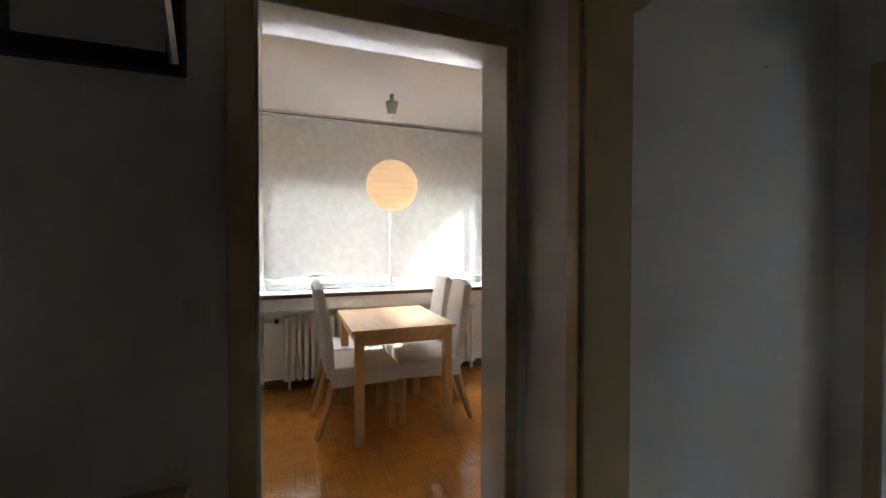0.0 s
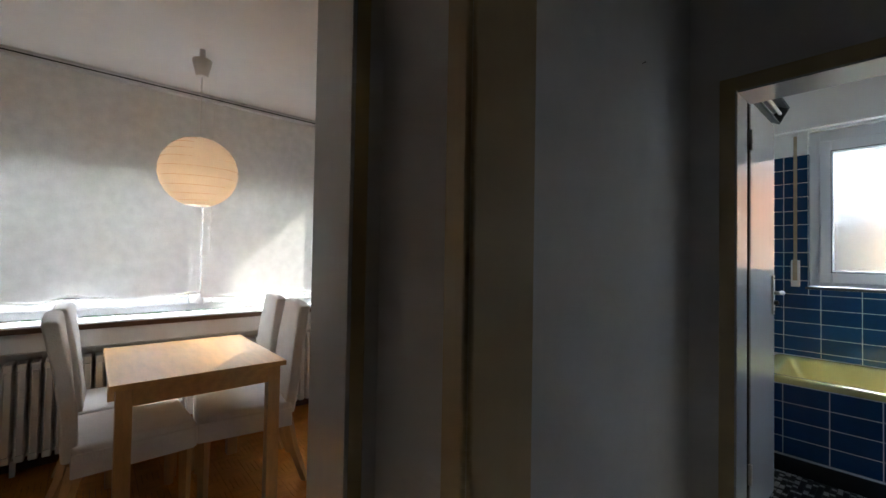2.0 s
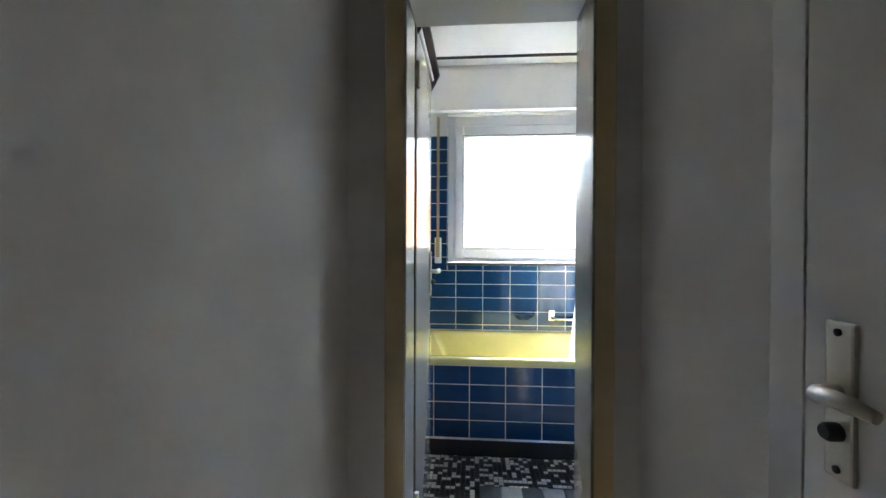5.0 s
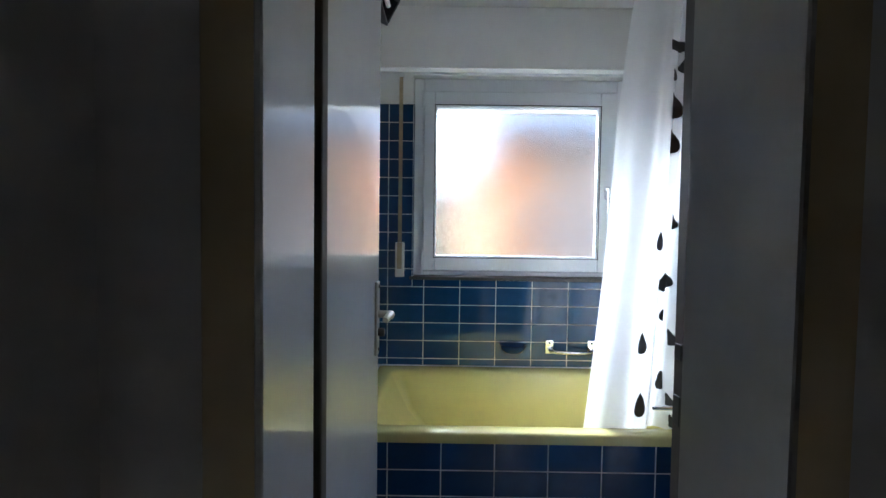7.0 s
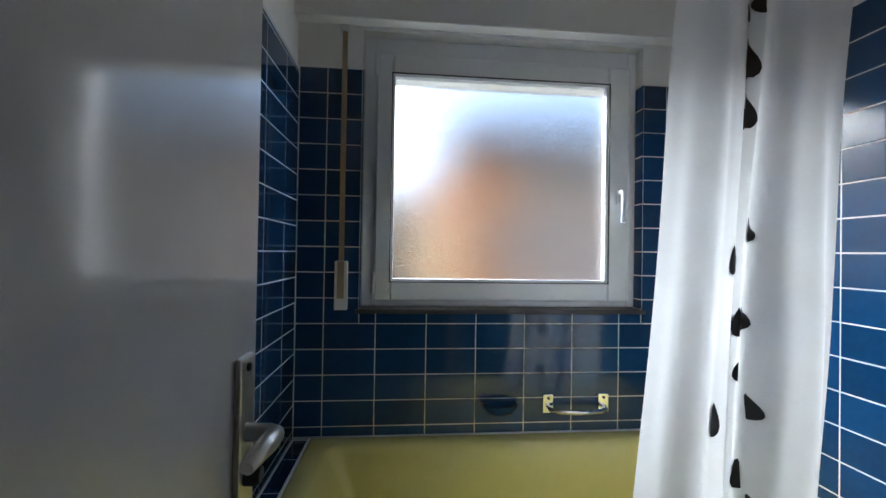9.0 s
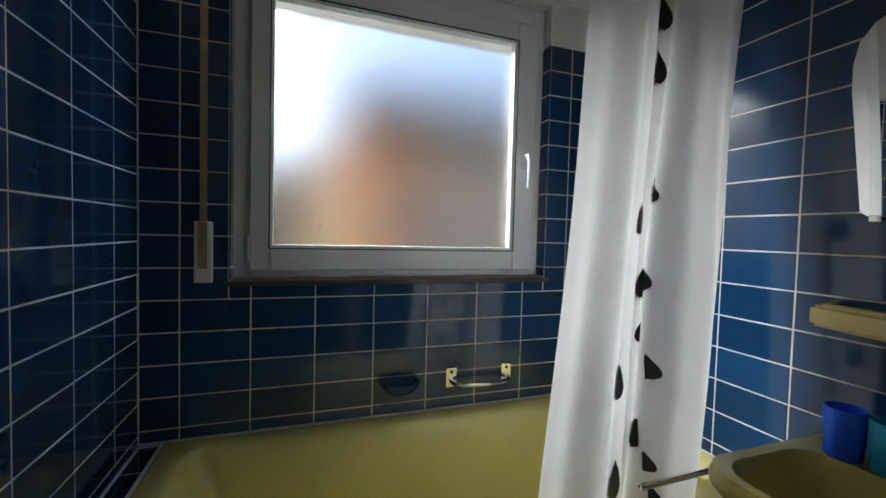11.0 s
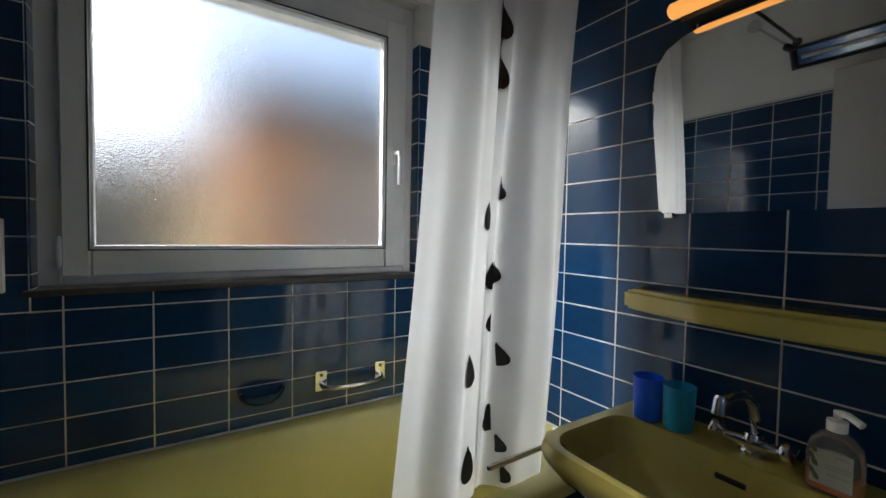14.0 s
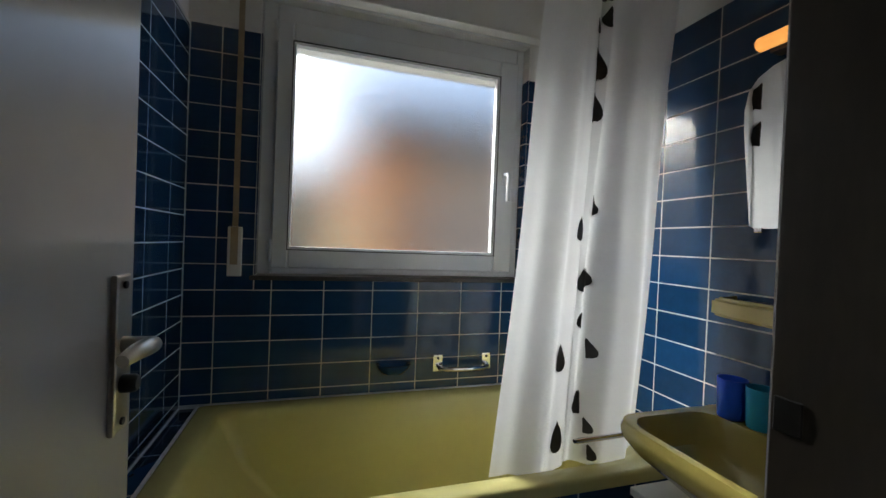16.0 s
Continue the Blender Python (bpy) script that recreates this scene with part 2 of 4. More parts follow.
def loft(loops, close_first=True, close_last=True):
    bm = bmesh.new()
    rings = [[bm.verts.new(p) for p in loop] for loop in loops]
    n = len(rings[0])
    for a, b in zip(rings, rings[1:]):
        for k in range(n):
            bm.faces.new((a[k], a[(k + 1) % n], b[(k + 1) % n], b[k]))
    if close_first:
        bm.faces.new(rings[0][::-1])
    if close_last:
        bm.faces.new(rings[-1])
    return bm


def slab(outline, axis, at, thick, bevel=0.0):
    """A flat plate from an outline of (u, v) pairs; axis: the one that it is thin along."""
    bm = bmesh.new()
    put = {"x": lambda u, v, w: (w, u, v), "y": lambda u, v, w: (u, w, v), "z": lambda u, v, w: (u, v, w)}[axis]
    a = [bm.verts.new(put(u, v, at)) for u, v in outline]
    b = [bm.verts.new(put(u, v, at + thick)) for u, v in outline]
    bm.faces.new(a), bm.faces.new(b[::-1])
    for k in range(len(a)):
        bm.faces.new((a[k], b[k], b[(k + 1) % len(a)], a[(k + 1) % len(a)]))
    bmesh.ops.recalc_face_normals(bm, faces=bm.faces)
    if bevel:
        bmesh.ops.bevel(bm, geom=[e for e in bm.edges if abs(e.verts[0].co["xyz".index(axis)] - e.verts[1].co["xyz".index(axis)]) < 1e-6],
                        offset=bevel, segments=2, affect="EDGES")
    return bm


def mesh(name, bm, mat, smooth=False):
    bmesh.ops.recalc_face_normals(bm, faces=bm.faces)
    me = bpy.data.meshes.new(name)
    bm.to_mesh(me)
    bm.free()
    me.materials.append(mat)
    if smooth:
        me.shade_smooth()
        me.set_sharp_from_angle(angle=radians(38))
    return me


def part(name, bm, mat, parent, label="", smooth=False):
    ob = new(name, mesh(name, bm, mat, smooth))
    ob.parent = parent
    return tagged(ob, label)


def thing(name, label, category, group="", at=None):
    ob = new(name)
    ob.empty_display_size = 0.1
    if at is not None:
        ob.matrix_basis = at
    return tagged(ob, label, category, group)


def structure(name, bm, mat, label="", category="", smooth=False):
    return tagged(new(name, mesh(name, bm, mat, smooth)), label, category, kind="structure")


# ---- structure: the bathroom ----
FLOOR = -0.07            # hall and dining room; the bathroom floor lies at 0
wall_n = structure("wall_north", boxes((-0.15, 0.262, 0.008, 0.30, -0.1, 2.5), (1.43, 1.85, 0.008, 0.30, -0.1, 2.5),
                                       (0.262, 1.43, 0.008, 0.30, -0.1, 1.055), (0.262, 1.43, 0.008, 0.30, 2.16, 2.5)), PLASTER,
                   "white plastered bathroom wall with blue tiles and a window", "wall")
wall_w = structure("wall_west", box(-0.15, 0.012, -1.645, 0.008, -0.1, 2.5), PLASTER, "white bathroom wall tiled blue to two metres", "wall")
wall_e = structure("wall_east", box(1.708, 1.85, -1.645, 0.008, -0.1, 2.5), PLASTER, "white bathroom wall tiled blue behind the washbasin", "wall")
wall_s = structure("wall_south", boxes((-0.297, 0.252, -1.81, -1.645, -0.1, 2.5), (0.805, 2.55, -1.81, -1.645, -0.1, 2.5), (0.884, 1.85, -1.645, -1.482, -0.1, 2.5),
                                       (0.252, 0.805, -1.81, -1.645, 1.94, 2.5)), PLASTER, "white plastered wall round the bathroom door", "wall")
structure("ceiling_bathroom", box(-0.15, 1.85, -1.645, 0.30, 2.5, 2.6), CEILING, "plain white bathroom ceiling", "ceiling")
floor_b = structure("floor_bathroom", box(0.012, 1.708, -1.645, 0.008, -0.1, -0.004), GREYSCREED, "black and white mosaic bathroom floor", "floor")

# ---- structure: the hall ----
DOOR_Y0, DOOR_Y1, HEAD = -4.205, -3.395, 1.934
structure("wall_hall_west", boxes((-0.297, -0.13, -5.6, DOOR_Y0 - 0.015, -0.2, 2.45), (-0.297, -0.13, DOOR_Y1 + 0.015, -3.3, -0.2, 2.45),
                                  (-0.297, -0.13, DOOR_Y0 - 0.015, DOOR_Y1 + 0.015, HEAD + 0.012, 2.45)), PLASTER,
          "white plastered hall wall with the dining room doorway", "wall")
structure("wall_passage_west", box(-0.297, 0.08, -3.126, -1.81, -0.2, 2.45), PLASTER, "bare white plastered passage wall", "wall")
structure("wall_cross", boxes((-0.297, 0.182, -3.3, -3.126, -0.2, 2.45), (0.955, 2.55, -3.3, -3.126, -0.2, 2.45),
                              (0.182, 0.955, -3.3, -3.126, 1.962, 2.45)), PLASTER, "white plastered cross wall with an open doorway", "wall")
structure("wall_passage_east", boxes((0.94, 1.1, -2.36, -1.81, -0.2, 2.45), (0.94, 1.1, -3.126, -3.07, -0.2, 2.45), (0.94, 1.1, -3.07, -2.36, 1.945, 2.45), (1.0, 1.1, -3.07, -2.36, -0.2, 1.945)), PLASTER,
          "white plastered passage wall with a closed door", "wall")
structure("wall_hall_east", box(2.4, 2.55, -5.6, -3.3, -0.2, 2.45), PLASTER, "plain white hall wall", "wall")
structure("wall_hall_south", box(-0.297, 2.55, -5.75, -5.6, -0.2, 2.45), PLASTER, "plain white hall wall", "wall")
structure("ceiling_hall", boxes((-0.297, 2.55, -5.75, -3.126, 2.45, 2.55), (-0.297, 1.1, -3.126, -1.81, 2.45, 2.55)), CEILING, "plain white hall ceiling", "ceiling")
structure("floor_hall", boxes((-0.297, 2.55, -5.75, -3.126, -0.2, FLOOR), (0.08, 1.1, -3.126, -1.645, -0.2, FLOOR + 0.001)), HALLWOOD, "worn wooden hall floor", "floor")
structure("baseboard_passage", boxes((0.08, 0.092, -3.126, -1.82, FLOOR, 0.0), (0.08, 0.2, -1.822, -1.81, FLOOR, 0.0)), BROWN, "dark brown wooden skirting board", "baseboard")

# ---- structure: the dining room ----
structure("wall_dining_window", boxes((-3.0, -2.72, -4.46, -1.7, -0.2, 0.76), (-3.0, -2.72, -4.46, -4.33, 0.76, 2.38), (-3.0, -2.72, -2.2, -1.7, 0.76, 2.38),
                                      (-3.0, -2.72, -4.33, -2.2, 1.93, 2.38)), PLASTER, "white wall under and round the dining window", "wall")
structure("wall_dining_pier", box(-3.0, -2.56, -4.98, -4.46, -0.2, 2.38), PLASTER, "white plastered wall pier beside the window", "wall")
structure("wall_dining_south", box(-3.0, -0.297, -5.1, -4.98, -0.2, 2.38), PLASTER, "plain white dining room wall", "wall")
structure("wall_dining_north", box(-3.0, -0.297, -1.7, -1.55, -0.2, 2.38), PLASTER, "plain white dining room wall", "wall")
structure("ceiling_dining", box(-3.0, -0.297, -5.1, -1.55, 2.38, 2.48), CEILING, "plain white dining room ceiling", "ceiling")
floor_d = structure("floor_dining", box(-3.0, -0.13, -5.1, -1.7, -0.2, FLOOR - 0.008), BROWN, "orange-brown block parquet dining floor", "floor")
structure("trim_ceiling_beam", box(-2.56, -0.6, -4.98, -4.62, 2.2, 2.38, 0.01), CEILING, "white boxed beam under the ceiling", "beam")
structure("baseboard_dining", boxes((-2.72, -2.705, -4.46, -1.7, FLOOR, 0.0), (-2.56, -2.545, -4.98, -4.445, FLOOR, 0.0)), BROWN, "dark brown wooden skirting board", "baseboard")


# ---- door frames and doors ----
def casing(name, rows, label):
    return structure(name, boxes(*rows, bevel=0.003), FRAME, label, "door frame")


casing("trim_dining_door", ((-0.13, -0.115, DOOR_Y0 - 0.085, DOOR_Y0 - 0.002, FLOOR, HEAD + 0.08), (-0.13, -0.115, DOOR_Y1 + 0.002, DOOR_Y1 + 0.05, FLOOR, HEAD + 0.08),
                            (-0.13, -0.115, DOOR_Y0 - 0.002, DOOR_Y1 + 0.002, HEAD + 0.002, HEAD + 0.08)), "beige painted casing round the dining room doorway")
structure("trim_dining_lining", boxes((-0.31, -0.112, DOOR_Y0 - 0.012, DOOR_Y0, FLOOR, HEAD + 0.01), (-0.31, -0.112, DOOR_Y1, DOOR_Y1 + 0.012, FLOOR, HEAD + 0.01),
                                      (-0.31, -0.112, DOOR_Y0, DOOR_Y1, HEAD, HEAD + 0.01), bevel=0.002), GLOSS, "glossy white door lining", "door lining")
casing("trim_passage_doorway", ((0.183, 0.197, -3.305, -3.121, FLOOR, 1.96), (0.94, 0.954, -3.305, -3.121, FLOOR, 1.96), (0.197, 0.94, -3.305, -3.121, 1.948, 1.961),
                                (0.125, 0.183, -3.316, -3.3, FLOOR, 2.02), (0.954, 1.02, -3.316, -3.3, FLOOR, 2.02), (0.183, 0.954, -3.316, -3.3, 1.962, 2.02)),
       "beige painted lining of an open doorway")
casing("trim_bathroom_door", ((0.197, 0.258, -1.826, -1.81, FLOOR, 1.995), (0.799, 0.862, -1.826, -1.81, FLOOR, 1.995), (0.258, 0.799, -1.826, -1.81, 1.934, 1.995)),
       "beige painted casing round the bathroom doorway")
structure("trim_bathroom_lining", boxes((0.253, 0.262, -1.829, -1.668, -0.004, 1.932), (0.262, 0.795, -1.829, -1.64, 1.924, 1.933),
                                        bevel=0.002), GLOSS, "glossy white door lining", "door lining")
# darker than the left lining: its shade is in the colour
structure("trim_bathroom_jamb", box(0.795, 0.804, -1.829, -1.64, -0.004, 1.932, 0.002), SHADED_LINING, "glossy door lining with shade put into its colour", "door lining")
structure("trim_jamb_cladding", box(0.874, 0.8835, -1.6445, -1.4815, -0.003, 2.49, 0.002), DARKJAMB, "dark brown door jamb", "door frame")
structure("trim_threshold", box(0.262, 0.795, -1.82, -1.65, FLOOR, 0.004, 0.004), BROWN, "worn wooden door threshold", "threshold")


def door_handle(parent, m, flip=1):
    """A long back plate with a curved lever and a lock barrel; the plate lies in local x z, the lever stands out along -y."""
    def placed(bm):
        bm.transform(m)
        return bm
    plate = part("handle_plate", placed(box(-0.0215, 0.0215, -0.008, 0, -0.118, 0.088, 0.004, 2)), ALU, parent, "worn nickel back plate")
    part("lever", placed(tube([(0, -0.004, -0.004), (0, -0.034, -0.004), (flip * 0.012, -0.044, -0.002), (flip * 0.04, -0.046, 0.001), (flip * 0.065, -0.044, 0.001), (flip * 0.086, -0.04, -0.003)],
                              0.01, 14, [0.011, 0.010, 0.011, 0.0115, 0.010, 0.0075])), ALU, plate, "curved metal lever", True)
    lock = lathe([(0.0, 0), (0.012, 0), (0.012, 0.016), (0.009, 0.02), (0, 0.02)], 16)
    lock.transform(m @ pose(0, -0.006, -0.055, 90, 0, 0))
    part("lock_barrel", lock, DARKMETAL, plate, "dark round lock barrel", True)
    for z in (-0.104, 0.074):
        screw = lathe([(0.0, 0), (0.005, 0), (0.005, 0.003), (0, 0.004)], 10)
        screw.transform(m @ pose(0, -0.008, z, 90, 0, 0))
        part("screw", screw, DARKMETAL, plate)


leaf = tagged(thing("door_1", "white gloss-painted bathroom door standing wide open", "door"), kind="structure")
part("door_leaf", box(0.212, 0.253, -1.604, -1.057, 0.012, 1.965, 0.003, 2), GLOSS, leaf, "glossy white flush leaf")
part("rebate_strip", box(0.222, 0.262, -1.634, -1.6045, 0.012, 1.965, 0.002), DARKJAMB, leaf, "dark brown strip beside the leaf")
door_handle(leaf, pose(0.253, -1.105, 1.068, 0, 0, 90), -1)
for z in (0.25, 1.72):
    part("hinge", lathe([(0, z), (0.008, z), (0.008, z + 0.09), (0, z + 0.09)], 12, 0.268, -1.64), ALU, leaf, "small nickel hinge", True)

closed = tagged(thing("door_2", "closed white gloss-painted passage door", "door"), kind="structure")
part("door_leaf", box(0.936, 0.98, -3.0585, -2.3865, FLOOR + 0.01, 1.93, 0.003, 2), GLOSS, closed, "glossy white flush leaf")
door_handle(closed, pose(0.938, -2.448, 1.0, 0, 0, -90), 1)
structure("trim_passage_door", boxes((0.934, 0.94, -2.386, -2.32, FLOOR, 1.995), (0.934, 0.94, -3.118, -3.059, FLOOR, 1.995), (0.934, 0.94, -3.059, -2.386, 1.934, 1.995), bevel=0.001), GLOSS,
          "white painted casing round the closed door", "door frame")


# ---- bathroom window ----
win = tagged(thing("window_1", "white plastic tilt window with frosted glass", "window"), kind="structure")


def ring(x0, x1, z0, z1, wl, wr, wb, wt, y0, y1, bevel=0.004):
    return boxes((x0, x0 + wl, y0, y1, z0, z1), (x1 - wr, x1, y0, y1, z0, z1), (x0 + wl, x1 - wr, y0, y1, z0, z0 + wb), (x0 + wl, x1 - wr, y0, y1, z1 - wt, z1), bevel=bevel)


part("window_frame", ring(0.264, 1.428, 1.062, 2.158, 0.055, 0.04, 0.03, 0.08, 0.055, 0.12), PVC, win)
part("sash", ring(0.318, 1.392, 1.085, 2.085, 0.065, 0.095, 0.08, 0.078, 0.036, 0.10, 0.006), PVC, win)
part("glazing_bead", ring(0.381, 1.299, 1.163, 2.009, 0.010, 0.012, 0.012, 0.010, 0.044, 0.075, 0.002), PVC, win)
pane = part("pane", box(0.388, 1.29, 0.068, 0.074, 1.17, 2.003), FROST, win, "frosted glass pane")
pane.visible_shadow = False
knob = part("handle", box(1.328, 1.352, 0.026, 0.037, 1.50, 1.565, 0.004, 2), PVC, win, "white window handle")
part("lever", tube([(1.34, 0.03, 1.55), (1.34, 0.0, 1.55), (1.34, -0.008, 1.53), (1.338, -0.01, 1.42)], 0.009, 12), PVC, knob, "", True)
for z in (1.115, 2.0):
    part("hinge", tube([(0.316, 0.045, z), (0.316, 0.045, z + 0.085)], 0.009, 12), PVC, win, "white hinge cover", True)
part("gasket", ring(0.378, 1.302, 1.160, 2.012, 0.004, 0.004, 0.004, 0.004, 0.0345, 0.040, 0.0), DARKMETAL, win, "dark rubber seal")
structure("window_sill_1", box(0.25, 1.442, -0.012, 0.12, 1.040, 1.058, 0.003), SLATE, "dark stone window sill with a small chip", "window sill")
structure("trim_shutter_housing", boxes((0.0125, 1.7075, -0.046, 0.007, 2.186, 2.499), (0.0125, 1.7075, -0.052, 0.007, 2.173, 2.186), bevel=0.003), CEILING,
          "white boxed roller shutter housing along the wall", "trim")
structure("trim_shutter_box", box(0.262, 1.43, 0.004, 0.055, 2.166, 2.172), PVC, "white shutter box cover above the window", "trim")
shutter = thing("roller_shutter", "cream plastic roller shutter drawn almost fully up", "roller shutter")
for k in range(3):
    part("slat", box(0.30, 1.40, 0.128, 0.138, 1.994 + k * 0.05, 2.042 + k * 0.05, 0.003), SHUTTER, shutter)
belt = thing("shutter_belt", "beige roller shutter strap with a white winder", "shutter belt")
part("strap", box(0.186, 0.206, -0.012, -0.009, 1.22, 2.165), STRAP, belt)
part("winder_case", box(0.172, 0.222, -0.022, -0.001, 1.055, 1.245, 0.005, 2), PLASTIC, belt, "white plastic winder case")
part("strap_slot", box(0.183, 0.209, -0.0245, -0.0215, 1.1, 1.244, 0.0), STRAP, belt)
part("strap_guide", box(0.178, 0.214, -0.02, 0.006, 2.14, 2.165, 0.004), PLASTIC, belt)

structure("trim_pipe_casing", box(0.021, 0.11, -1.644, -0.822, -0.003, 2.055, 0.004), GLOSS, "cream painted pipe casing behind the door", "casing")
for z0, z1 in ((0.945, 1.0), (1.066, 1.095)):
    structure("trim_strike_plate", box(0.8715, 0.8738, -1.508, -1.486, z0, z1, 0.001), BLACK, "dark strike plate on the door jamb", "strike plate")

# ---- bathtub ----
tub = thing("bathtub", "pale yellow enamelled bathtub built in with blue tiles", "bathtub")
TX0, TX1, TY0, TY1 = 0.088, 1.702, -0.768, -0.002
shell = loft([
    rounded(TX0, TX1, TY0, TY1, 0.012, 0.522), rounded(TX0, TX1, TY0, TY1, 0.012, 0.548), rounded(TX0 + 0.004, TX1, TY0 + 0.004, TY1, 0.012, 0.556),
    rounded(TX0 + 0.012, TX1 - 0.01, TY0 + 0.012, TY1 - 0.008, 0.02, 0.560),
    rounded(0.155, 1.60, -0.70, -0.048, (0.2, 0.06, 0.06, 0.2), 0.556), rounded(0.168, 1.585, -0.688, -0.06, (0.2, 0.06, 0.06, 0.2), 0.548),
    rounded(0.182, 1.572, -0.676, -0.072, (0.2, 0.05, 0.05, 0.2), 0.525), rounded(0.26, 1.555, -0.655, -0.095, (0.2, 0.03, 0.03, 0.2), 0.36),
    rounded(0.40, 1.54, -0.635, -0.115, (0.19, 0.025, 0.025, 0.19), 0.20), rounded(0.47, 1.52, -0.61, -0.14, (0.17, 0.03, 0.03, 0.17), 0.155),
    rounded(0.52, 1.47, -0.56, -0.19, (0.12, 0.1, 0.1, 0.12), 0.142)], close_first=False)
part("tub_shell", shell, ENAMEL, tub, "glossy yellow tub", True)
drain = lathe([(0, 0.1425), (0.035, 0.1425), (0.032, 0.147), (0, 0.148)], 20, 1.38, -0.375)
part("drain", drain, CHROME, tub, "chrome drain", True)
part("caulk", boxes((0.022, 1.70, -0.004, 0.001, 0.552, 0.564), (1.694, 1.7005, -0.76, -0.004, 0.552, 0.563), (0.083, 0.090, -0.70, -0.005, 0.545, 0.5615), (0.0195, 0.027, -0.70, -0.005, 0.545, 0.556)), GROUT, tub, "white silicone joint")
panel = part("front_panel", boxes((0.014, 1.706, -0.7493, -0.705, 0.10, 0.52), (0.012, 0.086, -0.705, 0.0, 0.10, 0.5507)), GROUT, tub, "tiled tub apron")
part("plinth", box(0.014, 1.706, -0.73, -0.70, -0.004, 0.10), PLINTH, tub, "black recessed plinth")
grip = thing("towel_arm", "chrome towel arm fixed to the tiled wall above the bathtub", "towel rail")
part("bar", tube([(1.242, -0.715, 0.643), (1.248, -0.715, 0.643), (1.69, -0.715, 0.648)], 0.008, 14, [0.006, 0.008, 0.008]), CHROME, grip, "", True)
part("rosette", tube([(1.699, -0.715, 0.648), (1.69, -0.715, 0.648), (1.683, -0.715, 0.648)], 0.02, 18, [0.022, 0.021, 0.012]), CHROME, grip, "round wall rosette", True)

# ---- shower curtain ----
def curtain_at(u, v):
    """u: 0 to 1 across, v: 0 at the top to 1 at the hem."""
    x = (1.172 - 0.17 * v - 0.008 * math.sin(6 * v)) * (1 - u) + (1.672 - 0.125 * v) * u
    step = 0.012 * math.tanh((u - 0.27 - 0.03 * v) / 0.018) - 0.015 * math.tanh((u - 0.64) / 0.03) + 0.015 * math.tanh((u - 0.80 - 0.04 * v) / 0.028)
    calm = 0.35 + 0.65 * min(1.0, v * 1.6)
    fold = math.sin(2 * math.pi * (2.1 * u + 0.10)) * 0.024 + math.sin(2 * math.pi * (5.2 * u + 0.3 + 0.15 * v)) * 0.006
    x += 0.012 * calm * math.sin(2 * math.pi * (2.1 * u + 0.40)) * (u * (1 - u) * 4)
    q = (u - 0.40 - 0.03 * v) / 0.16
    back = 0.0
    if abs(q) < 0.5:
        x -= 0.034 * math.sin(2 * math.pi * q) * (0.4 + 0.6 * v)
        back = 0.030 * math.cos(math.pi * q)
    return Vector((x, -0.63 - 0.02 * v + (fold + step) * calm + back + 0.006 * math.sin(9 * v + 5 * u), 2.262 - 1.735 * v))


curtain = thing("shower_curtain", "white shower curtain with black drop prints hanging in folds", "shower curtain")
bm = bmesh.new()
NU, NV = 130, 40
grid = [[bm.verts.new(curtain_at(i / NU, j / NV)) for i in range(NU + 1)] for j in range(NV + 1)]
for j in range(NV):
    for i in range(NU):
        bm.faces.new((grid[j][i], grid[j][i + 1], grid[j + 1][i + 1], grid[j + 1][i]))
part("cloth", bm, CURTAIN, curtain, "thin white cloth", True)


def front_at(x, z):
    """The foremost point of the cloth at a place across it and a height."""
    v = min(0.999, max(0.0, (2.262 - z) / 1.735))
    row = [curtain_at(k / 500, v) for k in range(501)]
    near = [p for p in row if abs(p.x - x) < 0.004] or [min(row, key=lambda p: abs(p.x - x))]
    return min(near, key=lambda p: p.y) + Vector((0, -0.006, 0))


def drop_print(x, z, h, cut=0, square=False):
    """A printed tear drop on both faces of the cloth; a fold can cut one side of it off."""
    n = 18
    for back in (0.0, 0.012):
        b, rim = bmesh.new(), []
        for k in range(n):
            a = 2 * math.pi * k / n
            dx = (0.5 if cut else 0.36) * h * math.sin(a) * abs(math.sin(a / 2)) ** 1.3
            dz = h * 0.5 * math.cos(a)
            if square:
                dx, dz = h * max(-0.42, min(0.42, math.sin(a))), 0.4 * h * max(-0.6, min(0.6, math.cos(a)))
            dx = max(dx, -0.003) if cut < 0 else min(dx, 0.003) if cut > 0 else dx
            rim.append(b.verts.new(front_at(x + dx, z + dz) + Vector((0, back, 0))))
        mid = b.verts.new(front_at(x, z - 0.1 * h) + Vector((0, back, 0)))
        for k in range(n):
            b.faces.new((rim[k], rim[(k + 1) % n], mid))
        part("drop_print", b, PRINT, curtain, "black printed drop", True)


drop_print(1.345, 2.035, 0.08, 0, True)
for x, z, h, cut in ((1.330, 1.805, 0.10, -1), (1.326, 1.667, 0.092, -1), (1.350, 1.355, 0.065, -1), (1.296, 1.277, 0.078, 0), (1.326, 1.112, 0.078, 1), (1.334, 1.122, 0.066, -1),
                     (1.325, 0.985, 0.06, 1), (1.340, 0.892, 0.066, -1), (1.224, 0.876, 0.088, 0), (1.318, 0.718, 0.075, 1), (1.222, 0.632, 0.10, 0), (1.33, 0.648, 0.05, -1),
                     (1.337, 0.568, 0.05, -1), (1.33, 1.925, 0.05, -1), (1.376, 1.965, 0.072, 1)):
    drop_print(x, z, h, cut)
rod = thing("curtain_rod", "thin dark metal shower curtain rod", "curtain rod")
part("bar", tube([(0.021, -0.65, 2.276), (1.699, -0.65, 2.276)], 0.008), DARKMETAL, rod, "", True)
for x in (0.026, 1.694):
    part("end_cap", tube([(x - 0.005, -0.65, 2.276), (x + 0.005, -0.65, 2.276)], 0.02), DARKMETAL, rod, "", True)
